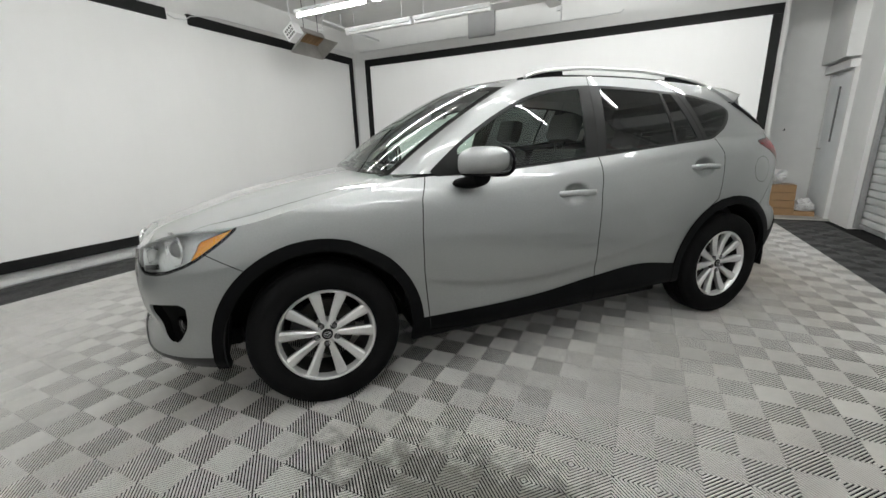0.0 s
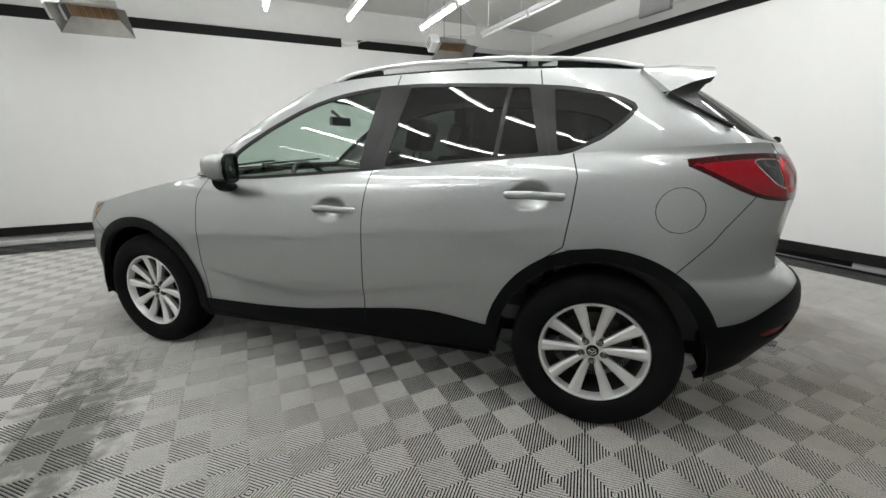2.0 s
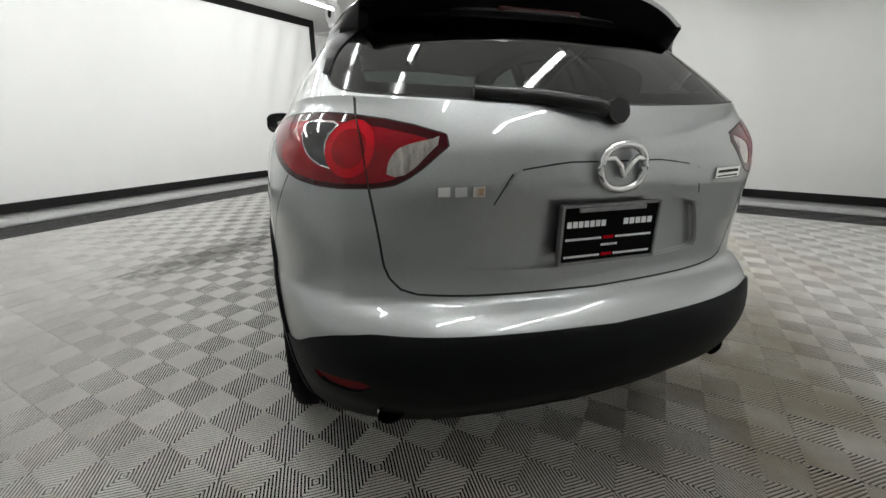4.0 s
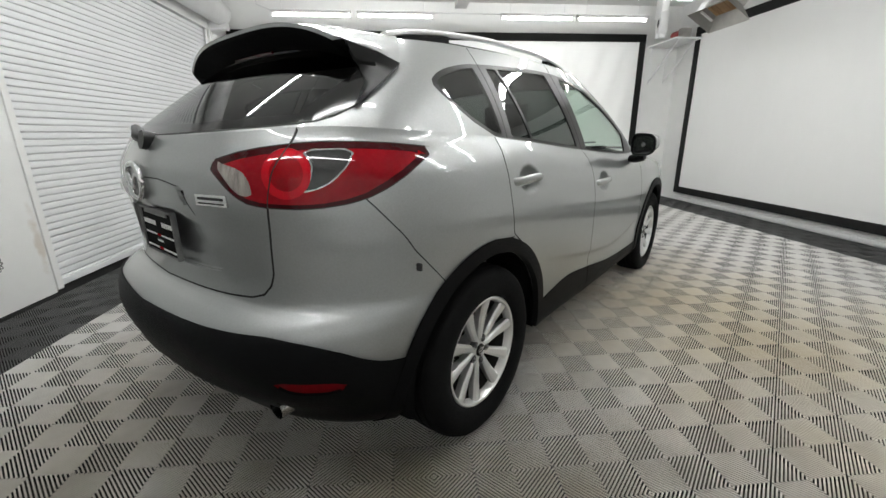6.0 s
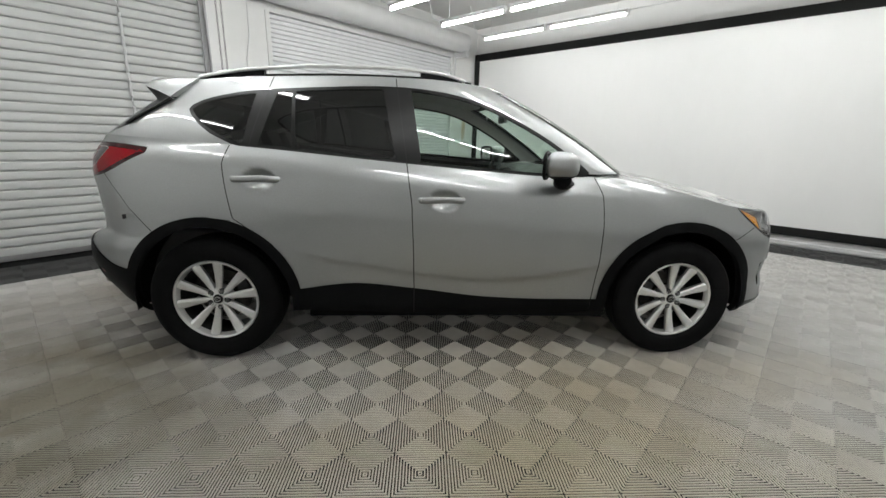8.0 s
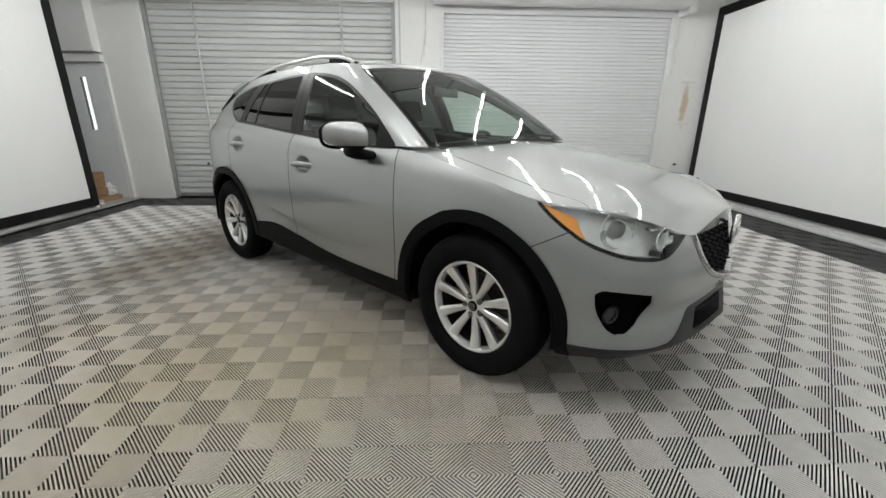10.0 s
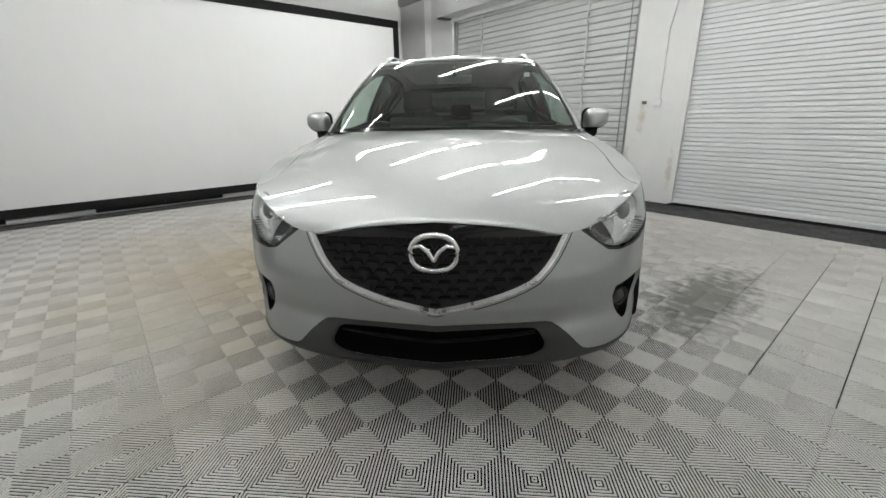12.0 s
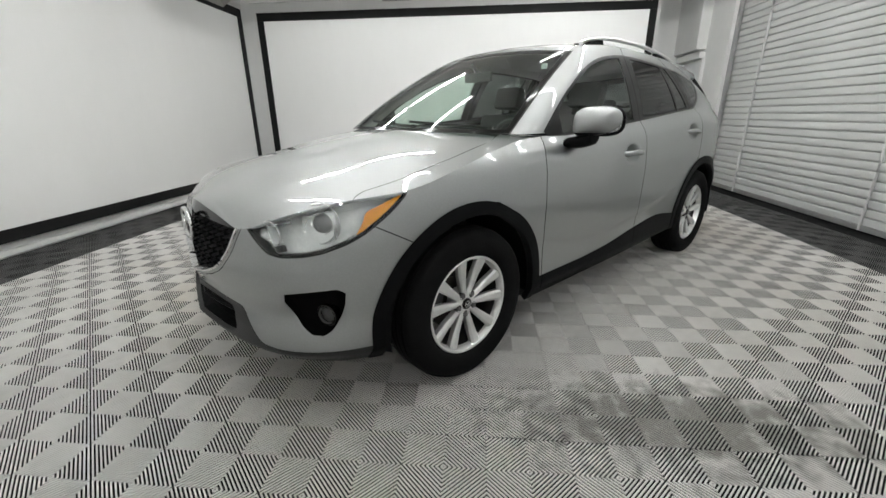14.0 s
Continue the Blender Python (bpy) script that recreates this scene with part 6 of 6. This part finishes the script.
for sy in (1, -1):
    bm = bmesh.new()
    rows = []
    outer = [Vector(p) for p in ((-1.560, 0.660, 1.460), (-1.61, 0.674, 1.425), (-1.69, 0.690, 1.375), (-1.788, 0.702, 1.316))]
    inner = [Vector(p) for p in ((-1.722, 0.584, 1.517), (-1.673, 0.582, 1.452), (-1.702, 0.646, 1.392), (-1.790, 0.694, 1.314))]
    for k in range(19):
        t = k / 6
        i = min(int(t), 2)
        a, b = outer[i].lerp(outer[i + 1], t - i), inner[i].lerp(inner[i + 1], t - i)
        mid = (a + b) / 2 + Vector((-0.004, 0.010 * math.sin(math.pi * k / 18), 0.004))
        rows.append([bm.verts.new((p.x, sy * p.y, p.z)) for p in (a + Vector((0.03, -0.03, 0)), a, mid, b, b + Vector((0.04, -0.04, -0.02)))])
    for p, q in zip(rows, rows[1:]):
        for k in range(4):
            bm.faces.new((p[k], p[k + 1], q[k + 1], q[k]))
    bmesh.ops.recalc_face_normals(bm, faces=bm.faces)
    part("side_fin", bm, satin_black, spoiler, "black plastic fin beside the rear window", smooth=50)

# grille lattice, emblems
bm = bmesh.new()
gf = inside(grille_out, (lambda p: p[:, 0], lambda p: p[:, 1]))
wz, hz = 0.064, 0.030
for j in range(12):
    z0 = 0.535 + j * hz
    for i in range(-9, 10):
        y0 = (i + (0.5 if j % 2 else 0)) * wz
        hexa = [(y0 - wz * 0.46, z0), (y0 - wz * 0.30, z0 + hz * 0.5), (y0 + wz * 0.30, z0 + hz * 0.5), (y0 + wz * 0.46, z0)]
        for (ya, za), (yb, zb) in zip(hexa, hexa[1:]):
            test = np.array([[abs(ya), za], [abs(yb), zb]])
            if (gf(test) < -0.004).all() and max(za, zb) < 0.80:
                a, b = Vector((nose_x(ya, za) - 0.020, ya, za)), Vector((nose_x(yb, zb) - 0.020, yb, zb))
                q = [bm.verts.new(p) for p in (a + Vector((0, 0, 0.0030)), b + Vector((0, 0, 0.0030)), b - Vector((0, 0, 0.0030)), a - Vector((0, 0, 0.0030)))]
                r = [bm.verts.new(vv2.co - Vector((0.022, 0, 0))) for vv2 in q]
                bm.faces.new(q)
                for k in range(4):
                    bm.faces.new((q[k], r[k], r[(k + 1) % 4], q[(k + 1) % 4]))
bmesh.ops.recalc_face_normals(bm, faces=bm.faces)
tagged(part("lattice", bm, clad, grille, "black honeycomb lattice"), kind="stuff")
bm = bmesh.new()
for zc, dz in ((0.405, 0.004),):
    tube(bm, [(nose_x(y, zc) - 0.03, y, zc + 0.02 * (abs(y) / 0.36) ** 2) for y in np.linspace(-0.36, 0.36, 21)], 0.008, 6)
part("intake_bar", bm, clad, front_bumper, "black intake bar")


def emblem(parent, x, z, facing, w=0.076, h=0.060):
    bm = bmesh.new()
    pts = [(x, w * math.copysign(abs(math.cos(a)) ** 0.85, math.cos(a)), z + h * math.copysign(abs(math.sin(a)) ** 0.85, math.sin(a))) for a in np.linspace(0, math.tau, 40, endpoint=False)]
    tube(bm, pts, 0.0105, 8, closed=True)
    for sy in (1, -1):
        tube(bm, [(x, sy * w * 0.93, z + h * 0.35), (x + 0.003 * facing, sy * w * 0.55, z + h * 0.42), (x + 0.005 * facing, sy * w * 0.22, z + h * 0.10), (x + 0.004 * facing, 0, z - h * 0.42)], 0.0085, 8)
    part("emblem", bm, chrome, parent, "oval chrome emblem", smooth=60)


emblem(grille, 2.238, 0.748, 1, 0.078, 0.062)
emblem(tailgate, -2.190, 1.086, -1, 0.066, 0.056)

# headlight bowls, fog lamps
PROJ = (1.925, 0.712, 0.822)
projector_glass = material("grey projector glass", hsv(0.22), 0.05, metal=0.3, spread=0.1, coat=1.0)
for side, sy in (("left", 1), ("right", -1)):
    head_ob, fog_ob = part_of[side]["head"], part_of[side]["fog"]
    m = look((PROJ[0], sy * PROJ[1], PROJ[2]), (PROJ[0] + 1, sy * (PROJ[1] + 0.75), PROJ[2] + 0.05)) @ pose(0, 0, 0, 180)
    bowl = lathe([(0.078, 0.004), (0.074, 0.008), (0.060, -0.010), (0.046, -0.014), (0.042, -0.002), (0.036, -0.004), (0.036, -0.03)], 36, axis="Z")
    bmesh.ops.transform(bowl, matrix=m, verts=bowl.verts)
    bezel = part("projector_bezel", bowl, lamp_white, head_ob, "bright round reflector bowl", smooth=50)
    bm = lathe([(0.036, -0.006), (0.032, 0.006), (0.022, 0.014), (0.010, 0.018), (0.0, 0.019)], 28, axis="Z")
    bmesh.ops.transform(bm, matrix=m, verts=bm.verts)
    part("projector_lens", bm, projector_glass, bezel, "grey glass projector lens", smooth=60)
    m = look((nose_x(0.585, 0.785) - 0.040, sy * 0.585, 0.785), (3.0, sy * 0.95, 0.785)) @ pose(0, 0, 0, 180)
    bowl = lathe([(0.052, 0.016), (0.050, 0.018), (0.040, -0.004), (0.022, -0.020), (0.0, -0.026)], 28, axis="Z")
    bmesh.ops.transform(bowl, matrix=m, verts=bowl.verts)
    part("high_beam_bowl", bowl, lamp_white, head_ob, "bright high beam reflector", smooth=50)
    bm = bmesh.new()
    tube(bm, [(nose_x(y, z) - 0.022, sy * y, z) for y, z in ((0.52, 0.800), (0.60, 0.818), (0.655, 0.832))], 0.006, 6)
    part("chrome_strip", bm, chrome, head_ob)
    c = Vector((nose_x(0.735, 0.470) - 0.052, sy * 0.728, 0.470))
    m = look(c, c + Vector((1, sy * 0.55, 0))) @ pose(0, 0, 0, 180)
    bm = lathe([(0.040, 0.0), (0.037, 0.010), (0.032, 0.008), (0.030, 0.004), (0.016, 0.011), (0.0, 0.013)], 28, axis="Z")
    bmesh.ops.transform(bm, matrix=m, verts=bm.verts)
    part("fog_lamp", bm, lens_smoke, fog_ob, "round clear fog lamp", smooth=50)
    bm = lathe([(0.048, -0.02), (0.045, 0.010), (0.040, 0.010), (0.038, -0.005)], 28, axis="Z")
    bmesh.ops.transform(bm, matrix=m, verts=bm.verts)
    part("fog_ring", bm, gloss_black, fog_ob, smooth=50)
    bm = bmesh.new()
    end = tail_x(0.60, 0.42) - 0.012
    rod(bm, (end + 0.2, sy * 0.60, 0.418), (end, sy * 0.60, 0.410), 0.037, 28, caps=False)
    rod(bm, (end, sy * 0.60, 0.410), (end + 0.2, sy * 0.60, 0.418), 0.033, 28, caps=False)
    part("exhaust_tip", bm, chrome, car, "chrome exhaust tip", smooth=60)

# dealer plate, badges, rear wiper
plate = part("licence_plate", boxes((-2.1560, -2.1460, -0.172, 0.138, 0.826, 0.984), bevel=0.004), void_black, tailgate, "black dealer plate with pale bars in a metal frame")
bm = bmesh.new()
for b in ((-2.1610, -2.1440, -0.176, 0.142, 0.980, 0.988), (-2.1610, -2.1440, -0.176, 0.142, 0.821, 0.829), (-2.1610, -2.1440, -0.177, -0.169, 0.822, 0.987), (-2.1610, -2.1440, 0.135, 0.143, 0.822, 0.987)):
    box(bm, *b, bevel=0.002)
box(bm, -2.1610, -2.1500, -0.125, 0.090, 0.966, 0.979, 0.003)
part("plate_frame", bm, chain_steel, plate, "scratched metal plate frame")


def bar_row(bm, y0, y1, z, h, n, gap=0.25):
    """A line of short bars in place of writing."""
    w = (y1 - y0) / n
    for i in range(n):
        box(bm, -2.1572, -2.1555, y0 + (i + gap / 2) * w, y0 + (i + 1 - gap / 2) * w, z, z + h)


bm = bmesh.new()
bar_row(bm, 0.000, 0.125, 0.925, 0.017, 7)
bar_row(bm, -0.155, -0.055, 0.925, 0.017, 5)
bar_row(bm, 0.010, 0.125, 0.889, 0.006, 12)
bar_row(bm, -0.158, -0.035, 0.889, 0.006, 13)
bar_row(bm, -0.045, 0.010, 0.868, 0.006, 6)
bar_row(bm, 0.010, 0.125, 0.840, 0.006, 12)
bar_row(bm, -0.158, -0.035, 0.840, 0.006, 13)
tagged(part("plate_bars", bm, fixture_white, plate, "pale unreadable lines"), kind="stuff")
bm = bmesh.new()
bar_row(bm, -0.030, 0.005, 0.888, 0.009, 4)
bar_row(bm, -0.030, 0.005, 0.839, 0.009, 4)
tagged(part("plate_marks", bm, lens_bright, plate, "small red marks"), kind="stuff")
bm = bmesh.new()
for y in (0.455, 0.415, 0.372):
    x = tail_x(y, 1.032)
    box(bm, x - 0.006, x + 0.004, y - 0.016, y + 0.016, 1.020, 1.045, 0.002)
part("model_badge", bm, chrome, tailgate, "chrome model badge bars")
bm = bmesh.new()
badge_x = [tail_x(y, 1.05) for y in (-0.505, -0.370)]
tilt_m = pose((badge_x[0] + badge_x[1]) / 2 - 0.002, -0.4375, 1.051, 0, 0, math.degrees(math.atan2(badge_x[0] - badge_x[1], 0.135)))
box(bm, -0.004, 0.006, -0.068, 0.068, -0.017, 0.017, 0.002, m=tilt_m)
engine = part("engine_badge", bm, chrome, tailgate, "chrome badge plate")
bm = bmesh.new()
for z0, z1 in ((0.001, 0.009), (-0.011, -0.007)):
    box(bm, -0.0052, -0.003, -0.055, 0.055, z0, z1, 0.0005, m=tilt_m)
part("badge_bars", bm, seam_dark, engine, "dark bars of lettering")
bm = bmesh.new()
tube(bm, [(-2.125, 0.0, 1.218), (-2.14, 0.06, 1.232), (-2.10, 0.20, 1.252), (-2.060, 0.36, 1.262)], 0.019, 8)
rod(bm, (-2.09, 0.0, 1.21), (-2.150, 0.0, 1.222), 0.032, 16)
part("rear_wiper", bm, satin_black, tailgate, "black rear wiper arm", smooth=60)
bm = bmesh.new()
box(bm, -1.752, -1.742, -0.906, -0.888, 0.828, 0.852, 0.003)
part("scuff", bm, seam_dark, rear_bumper, "dark chipped paint scuff")

# windscreen wipers and sticker
for y0, y1 in ((0.62, 0.02), (0.10, -0.48)):
    bm = bmesh.new()
    pts = []
    for t in np.linspace(0, 1, 12):
        y = y0 + (y1 - y0) * t
        pts.append((1.035 - 0.14 * (y / 0.75) ** 2 - 0.03 * t, y, 1.128 + 0.026 * t))
    tube(bm, pts, 0.008, 6)
    rod(bm, (pts[0][0] + 0.02, pts[0][1], 1.09), (pts[0][0], pts[0][1], 1.135), 0.014, 12)
    part("wiper", bm, satin_black, car, "black windscreen wiper", smooth=60)
part("sticker", boxes((0.372, 0.376, 0.49, 0.53, 1.440, 1.468)), fixture_white, windscreen, "small white windscreen sticker")

# cabin
cabin = new("cabin")
cabin.parent = car
tagged(cabin, "dark cabin with cloth seats")
bm = bmesh.new()
rows = []
for y in np.linspace(-0.74, 0.74, 25):
    hood_up = 0.03 * math.exp(-((y - 0.37) / 0.17) ** 2)
    rows.append([bm.verts.new(p) for p in ((1.00, y, 1.06), (0.80, y, 1.085), (0.62, y, 1.075 + hood_up), (0.55, y, 1.03 + hood_up), (0.56, y, 0.90), (0.62, y, 0.70))])
for p, q in zip(rows, rows[1:]):
    for k in range(5):
        bm.faces.new((p[k], p[k + 1], q[k + 1], q[k]))
bmesh.ops.recalc_face_normals(bm, faces=bm.faces)
part("dashboard", bm, plastic_dark, cabin, smooth=50)
bm = bmesh.new()
wm = look((0.40, 0.37, 0.985), (1.0, 0.37, 0.72))
tube(bm, [wm @ Vector((0.185 * math.cos(a), 0.185 * math.sin(a), 0)) for a in np.linspace(0, math.tau, 40, endpoint=False)], 0.016, 8, closed=True)
box(bm, -0.07, 0.07, -0.05, 0.05, -0.03, 0.01, 0.015, m=wm)
for a in (0, 180, 270):
    box(bm, 0.05, 0.18, -0.016, 0.016, -0.008, 0.004, 0.004, m=wm @ pose(0, 0, 0, 0, 0, a))
rod(bm, wm @ Vector((0, 0, -0.02)), wm @ Vector((0, 0, -0.30)), 0.04, 16)
part("steering_wheel", bm, plastic_dark, cabin, smooth=40)


def seat_mesh(x, y, width, high, tilt=16):
    bm = bmesh.new()
    m = pose(x, y, 0.60)
    box(bm, -0.10, 0.42, -width, width, -0.10, 0.05, 0.045, m=m)
    back = pose(x - 0.10, y, 0.62, 0, -tilt, 0)
    box(bm, -0.075, 0.05, -width, width, -0.05, high, 0.05, m=back)
    return bm, back


for y in (0.37, -0.37):
    bm, back = seat_mesh(-0.06, y, 0.25, 0.58)
    seat = part("front_seat", bm, cloth_black, cabin, "black cloth front seat", smooth=50)
    bm = bmesh.new()
    box(bm, -0.05, 0.048, -0.13, 0.13, 0.63, 0.81, 0.047, m=back)
    for dy in (-0.05, 0.05):
        rod(bm, back @ Vector((0, dy, 0.55)), back @ Vector((0, dy, 0.66)), 0.007, 8)
    part("headrest", bm, cloth_black, seat, smooth=50)
bm, back = seat_mesh(-0.92, 0.0, 0.64, 0.56, 22)
bench = part("rear_bench", bm, cloth_black, cabin, "black cloth rear bench", smooth=50)
for y in (0.40, 0.0, -0.40):
    bm = bmesh.new()
    box(bm, -0.05, 0.04, -0.12 + y, 0.12 + y, 0.58, 0.73, 0.043, m=back)
    part("headrest", bm, cloth_black, bench, smooth=50)
bm = bmesh.new()
box(bm, 0.395, 0.42, -0.12, 0.12, 1.395, 1.455, 0.012, m=pose(0, 0, 0))
rod(bm, (0.41, 0, 1.45), (0.47, 0, 1.50), 0.012, 10)
part("inside_mirror", bm, plastic_dark, cabin, smooth=40)
part("cabin_floor", boxes((-1.85, 0.9, -0.62, 0.62, 0.36, 0.44), (-1.90, -1.15, -0.68, 0.68, 0.44, 0.72), (-0.4, 0.6, -0.12, 0.12, 0.44, 0.70)), plastic_dark, cabin)

# ---- floor tiles: 12 inch squares of open diagonal ribs, dark along the walls ----
S = 0.1524
OX, OY = 1.520, -1.594


RIBS = 4 * 18 * 5  # faces of the ribs; those after them belong to the rim


def tile_shape():
    """One tile: four quarters of chamfered diagonal ribs that close round its centre and its corners, in a thin rim."""
    v, f = [], []
    pitch, deep = S * math.sqrt(2) / 18, 0.019
    section = ((-0.0028, -0.0046), (-0.0027, -0.0009), (-0.0019, 0.0), (0.0019, 0.0), (0.0027, -0.0009), (0.0028, -0.0046))
    for qx, qy in ((0, 0), (-1, 0), (0, -1), (-1, -1)):
        run = (1, -1) if qx == qy else (1, 1)
        ox, oy = qx * S, qy * S
        nx, ny = run[1] / math.sqrt(2), -run[0] / math.sqrt(2)
        dx, dy = run[0] / math.sqrt(2), run[1] / math.sqrt(2)
        for k in range(18):
            c = (k + 0.5) * pitch - S * math.sqrt(2) / 2
            b = len(v)
            for off, z in section:
                reach = S * math.sqrt(2) / 2 - abs(c + off)
                px, py = ox + S / 2 + nx * (c + off), oy + S / 2 + ny * (c + off)
                v += [(px - dx * reach, py - dy * reach, z), (px + dx * reach, py + dy * reach, z)]
            f += [(b + 2 * i, b + 2 * i + 1, b + 2 * i + 3, b + 2 * i + 2) for i in range(5)]
    e, w = S - 0.0012, 0.0022
    for x0, x1, y0, y1 in ((-e, e, -e, -e + w), (-e, e, e - w, e), (-e, -e + w, -e, e), (e - w, e, -e, e)):
        b = len(v)
        v += [(x0, y0, -0.003), (x1, y0, -0.003), (x1, y1, -0.003), (x0, y1, -0.003), (x0, y0, -deep), (x1, y0, -deep), (x1, y1, -deep), (x0, y1, -deep)]
        f += [(b, b + 1, b + 2, b + 3), (b, b + 4, b + 5, b + 1), (b + 2, b + 6, b + 7, b + 3), (b + 1, b + 5, b + 6, b + 2), (b + 3, b + 7, b + 4, b)]
    return np.array(v), f


rim_black = material("black plastic tile rim", hsv(0.02), 0.7, spec=0.2, spread=0.2)


def tile_mesh(name, mat, places):
    v, f = tile_shape()
    vs = np.concatenate([v + np.array([x, y, 0]) for x, y in places])
    fs = [tuple(i + k * len(v) for i in q) for k in range(len(places)) for q in f]
    me = bpy.data.meshes.new(name)
    me.from_pydata(vs.tolist(), [], fs)
    me.materials.append(mat)
    me.materials.append(rim_black)
    me.polygons.foreach_set("material_index", [int(i % len(f) >= RIBS) for i in range(len(fs))])
    return me


floor_tiles = tagged(new("floor_tiles"), "interlocking light grey ribbed plastic floor tiles with dark border rows", "floor", kind="structure")
light_one, dark_one = tile_mesh("tile", tile_grey, [(0, 0)]), tile_mesh("tile", tile_dark, [(0, 0)])
near, rest = [], {"light": [], "dark": []}
for i in range(-22, 13):
    for j in range(-11, 19):
        x, y = OX + 2 * S * i, OY + 2 * S * j
        if not (XW + 0.10 < x < XE - 0.10 and YS + 0.10 < y < YN - 0.02):
            continue
        dark = y > 2.83 or y < -3.88 or x < -4.12 or x > 4.11
        d = abs(math.hypot(x / 1.0, y / 1.0) - 2.05)
        near.append((d, x, y, dark))
near.sort()
for d, x, y, dark in near[:300]:
    ob = new("tile", dark_one if dark else light_one)
    ob.parent = floor_tiles
    ob.location = (x, y, random.uniform(-0.0006, 0.0006))
    loose = 1.9 < x < 2.8 and -0.3 < y < 2.3  # worked loose: open seams between these columns
    ob.scale = (0.984 if loose else random.uniform(0.998, 1.0), random.uniform(0.998, 1.0), 1)
for d, x, y, dark in near[300:]:
    rest["dark" if dark else "light"].append((x, y))
for key, mat in (("light", tile_grey), ("dark", tile_dark)):
    ob = new("tile_field", tile_mesh("tile_field", mat, rest[key]))
    ob.parent = floor_tiles
    tagged(ob, "light grey ribbed tiles" if key == "light" else "dark grey ribbed border tiles", kind="stuff")
